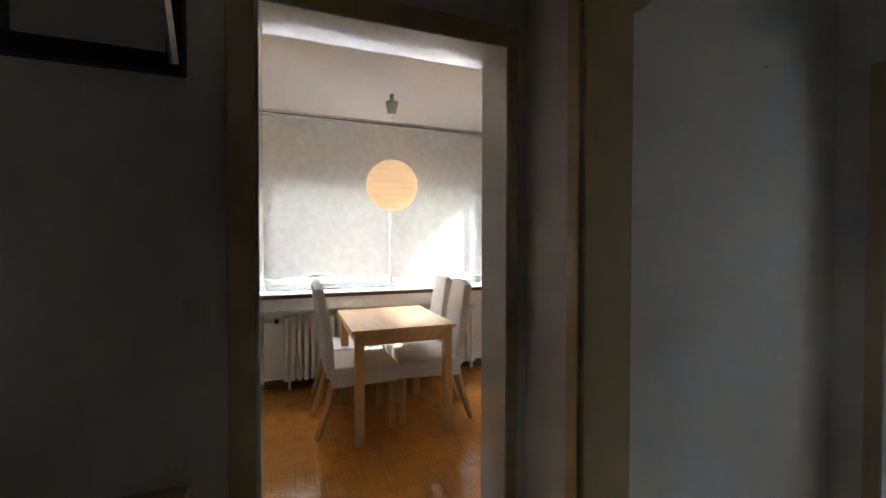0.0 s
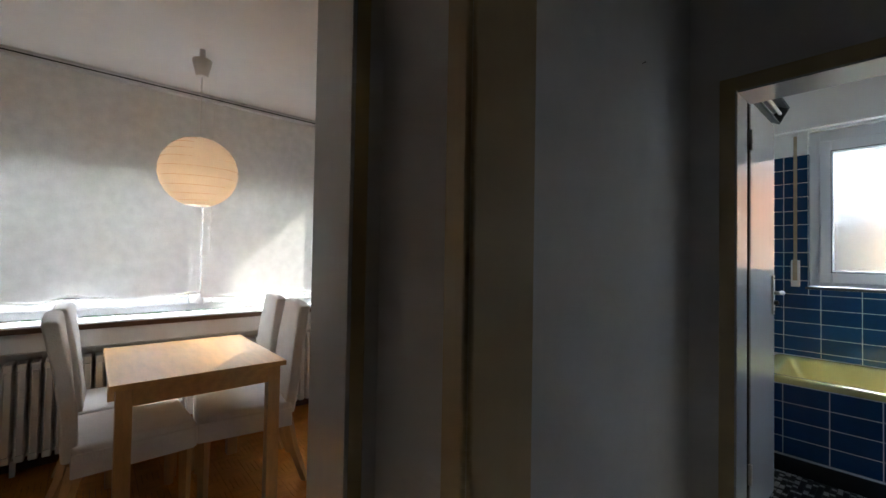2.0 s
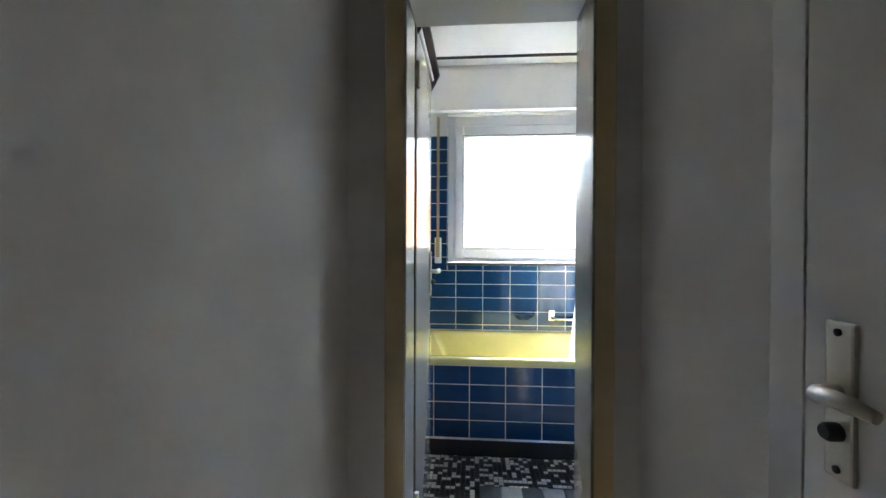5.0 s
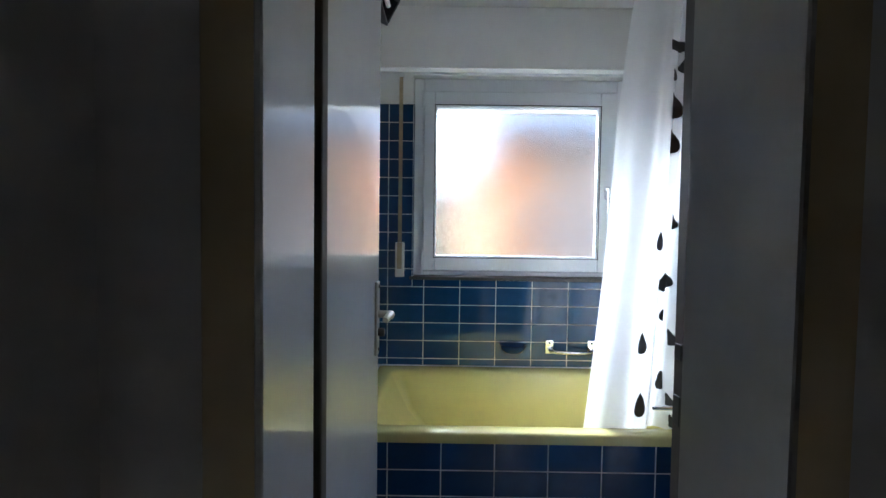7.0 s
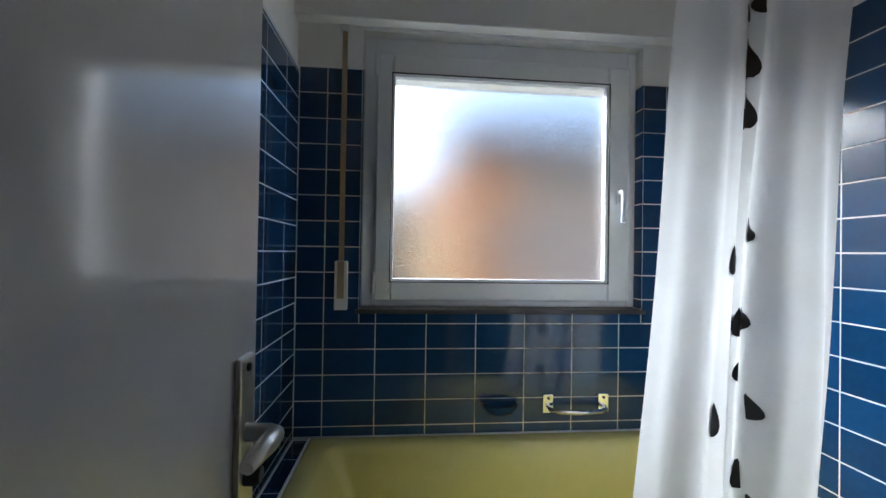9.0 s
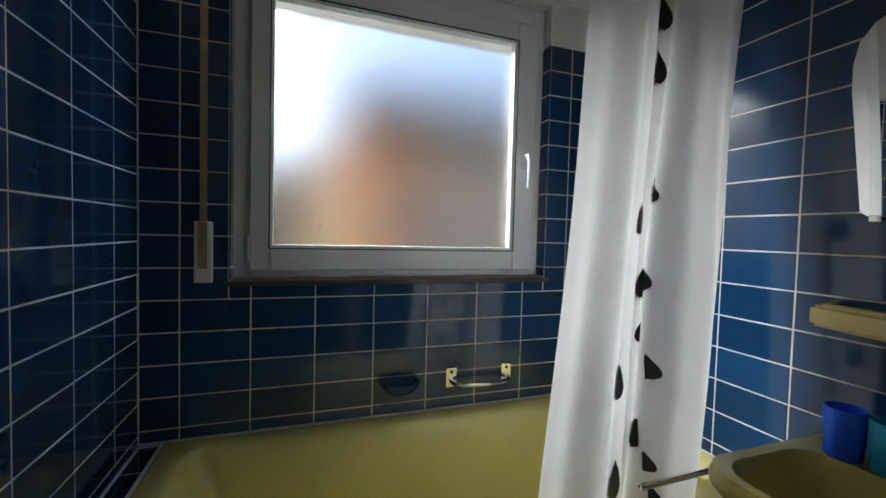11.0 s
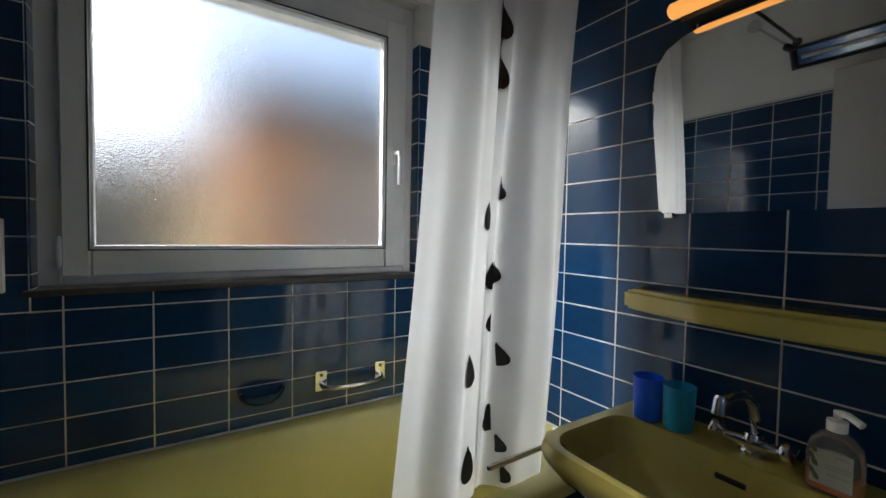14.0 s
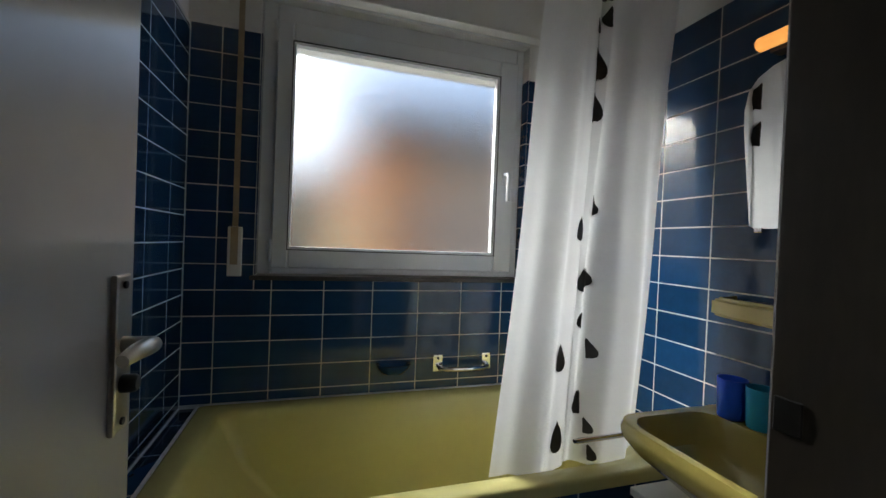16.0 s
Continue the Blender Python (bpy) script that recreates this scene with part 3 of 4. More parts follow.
for k in range(9):
    p = curtain_at((k + 0.3) / 9, 0)
    part("curtain_ring", tube([(p.x, -0.65 + 0.017 * math.sin(a), 2.268 + 0.02 * math.cos(a)) for a in (2 * math.pi * i / 12 for i in range(13))], 0.002, 6), PLASTIC, rod, "", True)

# ---- on the tub wall ----
soap = thing("soap_dish", "blue ceramic soap dish set into the tiles", "soap dish")
part("dish", loft([rounded(0.775, 0.878, -0.055, -0.002, (0.004, 0.004, 0.04, 0.04), 0.650), rounded(0.758, 0.895, -0.075, -0.002, (0.004, 0.004, 0.05, 0.05), 0.672),
                   rounded(0.753, 0.90, -0.08, -0.002, (0.004, 0.004, 0.05, 0.05), 0.690), rounded(0.765, 0.888, -0.068, -0.008, (0.004, 0.004, 0.04, 0.04), 0.690),
                   rounded(0.78, 0.875, -0.055, -0.012, (0.004, 0.004, 0.03, 0.03), 0.668)]), TILE, soap, "", True)
towel = thing("tub_handle", "chrome grab handle with square plates", "grab handle")
for x in (1.03, 1.263):
    plate = part("plate", box(x - 0.022, x + 0.022, -0.01, -0.001, 0.64, 0.715, 0.003, 2), CHROME, towel, "square chrome plate")
    part("screw", tube([(x, -0.0095, 0.70), (x, -0.013, 0.70)], 0.006, 10), DARKMETAL, plate, "", True)
part("bar", tube([(1.03, -0.008, 0.665), (1.035, -0.035, 0.662), (1.06, -0.052, 0.66), (1.147, -0.058, 0.658), (1.232, -0.052, 0.66), (1.258, -0.035, 0.662), (1.263, -0.008, 0.665)],
                 0.010, 14), CHROME, towel, "bowed chrome bar", True)

# ---- washbasin group ----
basin = thing("washbasin", "pale yellow ceramic washbasin mounted on the wall", "washbasin")
BX0, BX1, BY0, BY1, BZ = 1.275, 1.70, -1.43, -0.815, 0.765
part("bowl", loft([
    rounded(1.46, BX1, -1.24, -1.0, 0.05, 0.56), rounded(1.38, BX1, -1.33, -0.91, (0.02, 0.08, 0.08, 0.02), 0.62), rounded(1.30, BX1, BY0 + 0.02, BY1 - 0.02, (0.01, 0.08, 0.08, 0.01), 0.69),
    rounded(BX0 + 0.004, BX1, BY0 + 0.002, BY1 - 0.002, (0.006, 0.07, 0.07, 0.006), 0.725), rounded(BX0, BX1, BY0, BY1, (0.006, 0.075, 0.075, 0.006), 0.745),
    rounded(BX0 + 0.006, BX1, BY0 + 0.005, BY1 - 0.005, (0.006, 0.072, 0.072, 0.006), BZ - 0.004), rounded(BX0 + 0.016, BX1 - 0.004, BY0 + 0.014, BY1 - 0.014, (0.006, 0.066, 0.066, 0.006), BZ),
    rounded(BX0 + 0.024, 1.578, BY0 + 0.06, BY1 - 0.034, (0.06, 0.07, 0.07, 0.06), BZ - 0.002), rounded(BX0 + 0.034, 1.57, BY0 + 0.07, BY1 - 0.043, (0.06, 0.07, 0.07, 0.06), BZ - 0.016),
    rounded(BX0 + 0.05, 1.557, BY0 + 0.09, BY1 - 0.062, (0.07, 0.08, 0.08, 0.07), BZ - 0.08), rounded(BX0 + 0.12, 1.52, BY0 + 0.17, BY1 - 0.14, 0.07, BZ - 0.128),
    rounded(1.44, 1.50, -1.16, -1.08, 0.025, BZ - 0.134)]), YELLOW, basin, "glossy yellow bowl", True)
part("overflow_slot", box(1.5585, 1.566, -1.142, -1.085, 0.715, 0.727, 0.002), BLACK, basin, "dark overflow slot")
part("drain", lathe([(0, 0.6315), (0.022, 0.6315), (0.02, 0.635), (0, 0.635)], 18, 1.47, -1.12), CHROME, basin, "chrome drain", True)
part("trap", tube([(1.47, -1.12, 0.57), (1.47, -1.12, 0.42), (1.5, -1.12, 0.38), (1.56, -1.12, 0.40), (1.60, -1.12, 0.44), (1.70, -1.12, 0.44)], 0.017), CHROME, basin, "chrome waste trap", True)
cab = thing("low_cabinet", "small white cabinet under the washbasin", "cabinet")
part("body", box(1.325, 1.69, -1.35, -0.89, 0.03, 0.575, 0.004), PLASTIC, cab)
part("door_panel", box(1.307, 1.3245, -1.345, -0.895, 0.045, 0.57, 0.004), GLOSS, cab)
part("top", box(1.30, 1.695, -1.36, -0.877, 0.5755, 0.597, 0.003), PLASTIC, cab)
for x, y in ((1.36, -1.33), (1.36, -0.92), (1.67, -1.33), (1.67, -0.92)):
    part("foot", lathe([(0.014, 0.0), (0.016, 0.03)], 10, x, y), DARKMETAL, cab)
tap = thing("basin_tap", "chrome two-handle basin tap", "tap")
TYC = -1.125
part("body", lathe([(0.026, BZ), (0.026, BZ + 0.007), (0.019, BZ + 0.012), (0.020, BZ + 0.036), (0.016, BZ + 0.045), (0, BZ + 0.047)], 24, 1.635, TYC), CHROME, tap, "", True)
part("cross_bar", tube([(1.626, TYC - 0.052, BZ + 0.026), (1.628, TYC - 0.03, BZ + 0.024), (1.632, TYC, BZ + 0.024), (1.628, TYC + 0.03, BZ + 0.024), (1.622, TYC + 0.052, BZ + 0.026)], 0.012, 16,
                       [0.010, 0.014, 0.017, 0.014, 0.010]), CHROME, tap, "chrome mixer bar", True)
part("spout", tube([(1.635, TYC, BZ + 0.04), (1.637, TYC - 0.002, BZ + 0.075), (1.628, TYC, BZ + 0.108), (1.602, TYC + 0.006, BZ + 0.130), (1.566, TYC + 0.013, BZ + 0.136), (1.532, TYC + 0.019, BZ + 0.128)],
                   0.010, 16, [0.013, 0.0115, 0.0105, 0.010, 0.010, 0.010]), CHROME, tap, "high curved chrome spout", True)
part("aerator", tube([(1.528, TYC + 0.020, BZ + 0.139), (1.526, TYC + 0.020, BZ + 0.134), (1.520, TYC + 0.021, BZ + 0.104), (1.519, TYC + 0.021, BZ + 0.101)], 0.013, 18, [0.011, 0.0135, 0.0135, 0.011]), CHROME, tap,
     "chrome outlet", True)
for sgn in (-1, 1):
    k = lathe([(0.0, 0), (0.012, 0.0), (0.015, 0.006), (0.0245, 0.014), (0.0255, 0.022), (0.022, 0.028), (0.010, 0.031), (0, 0.0315)], 10)
    k.transform(pose(1.624, TYC + sgn * 0.05, BZ + 0.027, -sgn * 74, 0, sgn * 12))
    part("handle_knob", k, CHROME, tap, "faceted chrome knob", True)


def cup(name, mat, x, y, label, r=0.035, h=0.107):
    c = thing(name, label, "cup", "toothbrush cups on the basin")
    part("wall", lathe([(0, BZ), (r * 0.84, BZ), (r * 0.88, BZ + 0.003), (r, BZ + h), (r - 0.0022, BZ + h), (r * 0.84, BZ + 0.006), (0, BZ + 0.006)], 36, x, y), mat, c, "", True)


cup("plastic_cup", BLUECUP, 1.605, -0.908, "deep blue plastic cup on the washbasin", 0.0365)
cup("plastic_cup", TEALCUP, 1.613, -0.981, "teal plastic cup on the washbasin", 0.036, 0.105)
pump = thing("soap_bottle", "clear pump bottle with orange soap and olive label", "soap bottle")
SX, SY = 1.605, -1.262
part("bottle", loft([rounded(SX - 0.024, SX + 0.024, SY - 0.04, SY + 0.04, 0.02, BZ + z, 5) if w == 1 else rounded(SX - 0.024 * w, SX + 0.024 * w, SY - 0.04 * w, SY + 0.04 * w, 0.02 * w, BZ + z, 5)
                     for z, w in ((0.001, 0.94), (0.006, 1), (0.065, 1), (0.09, 0.9), (0.106, 0.6), (0.112, 0.38), (0.118, 0.38))]), BOTTLE, pump, "clear plastic bottle", True)
part("liquid", loft([rounded(SX - 0.021, SX + 0.021, SY - 0.037, SY + 0.037, 0.018, BZ + z, 5) for z in (0.006, 0.035)]), SOAP, pump, "orange liquid soap", True)
lab = part("label", box(SX - 0.0262, SX - 0.0248, SY - 0.029, SY + 0.029, BZ + 0.018, BZ + 0.082, 0.0004), LABELW, pump, "white paper label")
for dy, z, ln in ((-0.006, 0.082, 0.03), (-0.014, 0.073, 0.018), (-0.010, 0.055, 0.036), (-0.010, 0.049, 0.036), (-0.010, 0.038, 0.03)):
    part("print_line", box(SX - 0.0268, SX - 0.0263, SY + dy - ln / 2, SY + dy + ln / 2, BZ + z, BZ + z + 0.0035), INK, lab)
for dy, z in ((0.024, 0.08), (0.027, 0.066), (0.022, 0.055), (0.026, 0.04), (0.02, 0.03)):
    part("olive_print", slab([(SY + dy + 0.005 * math.cos(a), BZ + z + 0.007 * math.sin(a + 0.5)) for a in (2 * math.pi * k / 12 for k in range(12))], "x", SX - 0.0268, 0.0005), OLIVE, lab)
neck = part("pump_collar", lathe([(0.015, BZ + 0.115), (0.015, BZ + 0.134), (0.006, BZ + 0.136), (0.006, BZ + 0.152), (0, BZ + 0.152)], 18, SX, SY), PLASTIC, pump, "white pump", True)
part("nozzle", tube([(SX, SY, BZ + 0.148), (SX - 0.008, SY - 0.016, BZ + 0.15), (SX - 0.018, SY - 0.036, BZ + 0.142)], 0.0065, 10), PLASTIC, neck, "", True)

shelf = thing("ceramic_shelf", "pale yellow ceramic bathroom shelf under the mirror", "shelf")
front = [(-0.825 - 0.62 * k / 20, 1.618 - 0.055 * math.sin(math.pi * k / 20) ** 0.8) for k in range(21)]
outline = [(1.6995, -0.832)] + [(x, y) for y, x in front] + [(1.6995, -1.438)]
bm = slab(outline, "z", 1.034, 0.050)
bmesh.ops.bevel(bm, geom=[e for e in bm.edges if abs(e.verts[0].co.z - e.verts[1].co.z) < 1e-6], offset=0.007, segments=3, affect="EDGES")
part("board", bm, YELLOW, shelf, "glossy yellow board", True)
part("raised_lip", tube([(1.69, -0.842, 1.086)] + [(x + 0.008, y, 1.086) for y, x in front[1:-1]] + [(1.69, -1.428, 1.086)], 0.005, 8), YELLOW, shelf, "", True)

mir = thing("wall_mirror", "frameless wall mirror with a shaped outline", "mirror")
half = [(-0.30 + 0.03 * (1 - min(1, max(0, (z - 1.29) / 0.30))), z) for z in (1.30, 1.40, 1.50, 1.58, 1.64)]
half = [(-0.255, 1.289)] + half + [(-0.29, 1.69), (-0.265, 1.722), (-0.225, 1.742), (-0.17, 1.753), (-0.08, 1.758)]
outline = [(-1.142 - y, z) for y, z in half] + [(-1.142 + y, z) for y, z in reversed(half)]
part("glass", slab(outline, "x", 1.688, 0.006), MIRROR, mir, "silvered glass")
for y in (-0.90, -1.384):
    part("clip", box(1.682, 1.698, y - 0.012, y + 0.012, 1.278, 1.292, 0.002), CHROME, mir, "small chrome clip")
tube_lamp = thing("mirror_lamp", "warm glowing tube lamp above the mirror", "wall lamp")
part("tube", tube([(1.628, -0.915, 1.785), (1.628, -0.92, 1.785), (1.628, -1.364, 1.785), (1.628, -1.369, 1.785)], 0.019, 20, [0.014, 0.019, 0.019, 0.014]), TUBE, tube_lamp, "glowing warm tube", True)
part("base", box(1.655, 1.7, -1.36, -0.925, 1.765, 1.805, 0.006, 2), DARKMETAL, tube_lamp, "dark lamp base")
for y in (-0.95, -1.335):
    part("socket", box(1.628, 1.66, y - 0.02, y + 0.02, 1.774, 1.796, 0.003), DARKMETAL, tube_lamp)

heat = thing("quartz_heater", "chrome quartz heater lamp on a swivel arm", "heater")
HM = pose(0.215, -1.0, 2.125, 0, -62, 0)


def hp(bm, m=HM):
    bm.transform(m)
    return bm


part("housing", hp(boxes((-0.052, 0.052, -0.31, 0.31, 0.012, 0.026), (-0.052, -0.042, -0.31, 0.31, -0.03, 0.012), (0.042, 0.052, -0.31, 0.31, -0.03, 0.012),
                         (-0.042, 0.042, -0.31, -0.298, -0.03, 0.012), (-0.042, 0.042, 0.298, 0.31, -0.03, 0.012), bevel=0.002)), DARKMETAL, heat, "dark metal housing")
part("reflector", hp(box(-0.041, 0.041, -0.297, 0.297, 0.004, 0.011)), CHROME, heat, "polished reflector")
part("quartz_tube", hp(tube([(0, -0.27, -0.012), (0, 0.27, -0.012)], 0.009)), PVC, heat, "white quartz tube", True)
arm = part("arm", tube([(0.02, -0.45, 2.44), (0.19, -0.66, 2.21)], 0.007), CHROME, heat, "chrome arm", True)
part("wall_plate", tube([(0.013, -0.45, 2.44), (0.024, -0.45, 2.44)], 0.035, 20), CHROME, arm, "", True)
part("joint", tube([(0.19, -0.655, 2.205), (0.205, -0.69, 2.175)], 0.018, 14), DARKMETAL, arm, "", True)

bathmat = thing("bath_mat", "grey chequered bath mat on the mosaic floor", "bath mat")
MX0, MY0, SQ = 0.495, -1.435, 0.1
for i in range(6):
    for j in range(4):
        x, y = MX0 + i * SQ, MY0 + 0.005 + j * SQ
        k = (i + j) % 2
        part("square", box(x, x + SQ - 0.001, y, y + SQ - 0.001, 0.001, 0.016, 0.005), (MATLIGHT, MATDARK if (i * 3 + j) % 4 == 0 else MATMID)[k], bathmat)


# ---- dining room ----
table = thing("dining_table", "light beech dining table on a parquet floor", "table")
TZ = FLOOR + 0.75
part("tabletop", box(-2.228, -1.38, -3.762, -3.056, TZ - 0.026, TZ, 0.003, 2), BEECH, table, "light wood top")
for n, r in (("apron", (-2.19, -1.42, -3.728, -3.71, TZ - 0.106, TZ - 0.027)), ("apron", (-2.19, -1.42, -3.108, -3.09, TZ - 0.106, TZ - 0.027)),
             ("apron", (-2.198, -2.18, -3.69, -3.13, TZ - 0.106, TZ - 0.027)), ("apron", (-1.428, -1.41, -3.69, -3.13, TZ - 0.106, TZ - 0.027))):
    part(n, box(*r, 0.002), BEECH, table)
for x in (-2.203, -1.463):
    for y in (-3.74, -3.136):
        part("leg", box(x, x + 0.058, y, y + 0.058, FLOOR, TZ - 0.026, 0.003, 2), BEECHLEG, table)


def chair(m):
    """A high-backed chair in a slip cover; it faces +y in its own frame, its middle on the floor."""
    c = thing("dining_chair", "wooden dining chair in a white fabric slip cover", "chair", "chairs round the table")
    seat = box(-0.225, 0.225, -0.22, 0.235, 0.36, 0.47, 0.02, 3)
    for v in seat.verts:
        if v.co.z < 0.40:
            v.co.x *= 1.035
            v.co.z += 0.012 * math.sin(v.co.y * 21 + v.co.x * 9)
    part("seat", seat, COVER, c, "white covered seat", True)
    bm = bmesh.new()
    box_into(bm, -0.215, 0.215, -0.245, -0.185, 0.40, 1.0, 0.018, 3)
    bmesh.ops.subdivide_edges(bm, edges=bm.edges[:], cuts=2, use_grid_fill=True)
    for v in bm.verts:
        t = (v.co.z - 0.40) / 0.6
        v.co.y -= 0.075 * t ** 1.3 + 0.006 * math.sin(7 * t + v.co.x * 6)
        v.co.z += 0.012 * (1 - (v.co.x / 0.21) ** 2) if t > 0.9 else 0
    part("backrest", bm, COVER, c, "tall white covered back", True)
    part("skirt", boxes((-0.231, 0.231, 0.229, 0.239, 0.345, 0.44), (-0.233, -0.225, -0.22, 0.23, 0.34, 0.44), (0.225, 0.233, -0.22, 0.23, 0.34, 0.44), bevel=0.003), COVER, c, "hem of the white cover")
    for x in (-0.195, 0.195):
        part("leg", tube([(x, 0.2, 0.0), (x, 0.2, 0.37)], 0.018, 4, [0.022, 0.03]), BEECHLEG, c, "beech front leg")
        part("leg", tube([(x, -0.31, 0.0), (x, -0.24, 0.2), (x, -0.20, 0.38)], 0.02, 4, [0.021, 0.026, 0.03]), BEECHLEG, c, "raked beech rear leg")
    c.matrix_basis = m
    return c


first = chair(pose(-1.80, -3.66, FLOOR, 0, 0, 2))
for x, y, a in ((-2.27, -3.64, -1), (-1.80, -3.145, 172), (-2.26, -3.12, 173)):
    copy_thing(first, pose(x, y, FLOOR, 0, 0, a))

LX, LY, LZ = -1.92, -3.378, 1.678
lantern = thing("paper_lantern", "glowing round rice paper lantern hanging from the ceiling", "pendant lamp")
prof = []
for k in range(61):
    a = math.pi * (0.10 + 0.82 * k / 60)
    rib = 0.0025 * abs(math.sin(k * math.pi / 6))
    prof.append((max(0.03, (0.196 + rib) * math.sin(a)), LZ - 0.196 * math.cos(a)))
bm = bmesh.new()
rings = [[bm.verts.new((LX + r * math.cos(q), LY + r * math.sin(q), z)) for q in (2 * math.pi * j / 40 for j in range(40))] for r, z in prof]
for a, b in zip(rings, rings[1:]):
    for j in range(40):
        bm.faces.new((a[j], a[(j + 1) % 40], b[(j + 1) % 40], b[j]))
shade = part("shade", bm, PAPER, lantern, "warm white paper shade", True)
for k in (6, 12, 18, 24, 30, 36, 42, 48, 54):
    r, z = prof[k]
    part("rib", tube([(LX + (r + 0.0005) * math.cos(q), LY + (r + 0.0005) * math.sin(q), z + 0.004 * math.sin(q * 2 + k)) for q in (2 * math.pi * j / 32 for j in range(33))], 0.0008, 5), BEECH, shade)
part("bulb", lathe([(0, LZ - 0.075), (0.02, LZ - 0.07), (0.03, LZ - 0.045), (0.024, LZ - 0.015), (0.013, LZ + 0.01), (0, LZ + 0.01)], 20, LX, LY), BULB, lantern, "lit bulb", True)
part("socket", lathe([(0, LZ + 0.011), (0.016, LZ + 0.011), (0.016, LZ + 0.06), (0, LZ + 0.06)], 16, LX, LY), PLASTIC, lantern, "", True)
part("cord", tube([(LX, LY, LZ + 0.06), (LX, LY, 2.26)], 0.003, 6), PLASTIC, lantern)
part("ceiling_cup", lathe([(0, 2.225), (0.03, 2.225), (0.05, 2.312), (0.05, 2.32), (0.016, 2.322), (0.016, 2.38), (0, 2.38)], 28, LX, LY), PLASTIC, lantern, "white ceiling cup", True)

dwin = tagged(thing("window_2", "wide white framed dining room window", "window"), kind="structure")


def yring(y0, y1, z0, z1, w, x0, x1, bevel=0.004):
    return boxes((x0, x1, y0, y0 + w, z0, z1), (x0, x1, y1 - w, y1, z0, z1), (x0, x1, y0 + w, y1 - w, z0, z0 + w), (x0, x1, y0 + w, y1 - w, z1 - w, z1), bevel=bevel)


part("window_frame", yring(-4.33, -2.2, 0.80, 1.93, 0.05, -2.82, -2.76), DIMPVC, dwin)
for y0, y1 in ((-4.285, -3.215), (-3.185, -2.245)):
    s = part("sash", yring(y0, y1, 0.845, 1.885, 0.062, -2.805, -2.745, 0.005), DIMPVC, dwin)
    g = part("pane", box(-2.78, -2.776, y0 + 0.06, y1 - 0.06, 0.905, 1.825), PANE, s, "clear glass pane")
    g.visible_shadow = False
part("mullion", box(-2.82, -2.76, -3.2145, -3.1855, 0.85, 1.88), DIMPVC, dwin)
structure("window_sill_2", box(-2.76, -2.565, -4.455, -1.705, 0.762, 0.786, 0.006), PVC, "deep white window sill board", "window sill")
structure("trim_sill_edge", box(-2.566, -2.556, -4.455, -1.705, 0.745, 0.776, 0.003), BROWN, "thin dark edge under the window sill", "trim")
structure("trim_sill_apron", box(-2.72, -2.59, -4.455, -1.705, 0.63, 0.744, 0.004), PLASTER, "white apron above the radiator niche", "trim")


def blind(y0, y1, hem, label, wave):
    b = thing("roman_blind", label, "blind", "blinds at the dining window")
    bm = bmesh.new()
    nu, nv = 60, 26
    rows = []
    for j in range(nv + 1):
        row = []
        for i in range(nu + 1):
            u, v = i / nu, j / nv
            sag = wave * (0.018 * math.sin(2 * math.pi * (2.2 * u + 0.2)) + 0.010 * math.sin(2 * math.pi * 5.3 * u))
            z = 2.335 + (hem + sag - 2.335) * v
            x = -2.675 + 0.004 * math.sin(14 * u + 3 * v) + 0.02 * max(0, v - 0.93) / 0.07 * math.sin(9 * u + 1)
            row.append(bm.verts.new((x, y0 + (y1 - y0) * u, z)))
        rows.append(row)
    for j in range(nv):
        for i in range(nu):
            bm.faces.new((rows[j][i], rows[j][i + 1], rows[j + 1][i + 1], rows[j + 1][i]))
    part("cloth", bm, BLIND, b, "thin patterned white cloth", True)
    part("hem_roll", tube([(-2.672 + 0.006 * math.sin(9 * k / 24), y0 + (y1 - y0) * k / 24, hem + 0.012 + wave * (0.018 * math.sin(2 * math.pi * (2.2 * k / 24 + 0.2)) + 0.010 * math.sin(2 * math.pi * 5.3 * k / 24)))
                           for k in range(25)], 0.009, 8), BLIND, b, "rolled hem", True)
    part("chain", tube([(-2.655, y0 + 0.05, 2.32), (-2.655, y0 + 0.05, hem + 0.35)], 0.0025, 6), PLASTIC, b)


blind(-4.45, -3.222, 0.905, "white patterned fabric blind let down over the glass", 1.0)
blind(-3.214, -1.72, 0.888, "white patterned fabric blind glowing in the sun", 0.35)
rail = thing("curtain_rail", "white ceiling rail carrying the blinds", "curtain rail")
part("rail_body", box(-2.71, -2.63, -4.455, -1.705, 2.335, 2.379, 0.006, 2), PVC, rail)
part("rail_groove", box(-2.629, -2.622, -4.455, -1.705, 2.35, 2.356), BLACK, rail)

rad = thing("radiator", "white ribbed column radiator under the window", "radiator")
ry = -4.16
while ry < -2.34:
    part("column", boxes((-2.705, -2.575, ry - 0.021, ry + 0.021, 0.53, 0.575), (-2.705, -2.575, ry - 0.021, ry + 0.021, 0.02, 0.065),
                         (-2.703, -2.672, ry - 0.019, ry + 0.019, 0.06, 0.535), (-2.655, -2.625, ry - 0.019, ry + 0.019, 0.06, 0.535), (-2.608, -2.577, ry - 0.019, ry + 0.019, 0.06, 0.535), bevel=0.006), RADIATOR, rad)
    ry += 0.056
part("inlet_pipe", tube([(-2.64, -4.44, 0.547), (-2.64, -4.17, 0.547)], 0.010), RADIATOR, rad, "", True)
part("return_pipe", tube([(-2.64, -4.44, 0.04), (-2.64, -4.17, 0.04)], 0.010), RADIATOR, rad, "", True)
part("valve", tube([(-2.64, -4.235, 0.547), (-2.59, -4.235, 0.547)], 0.02, 12), DARKMETAL, rad, "dark radiator valve", True)
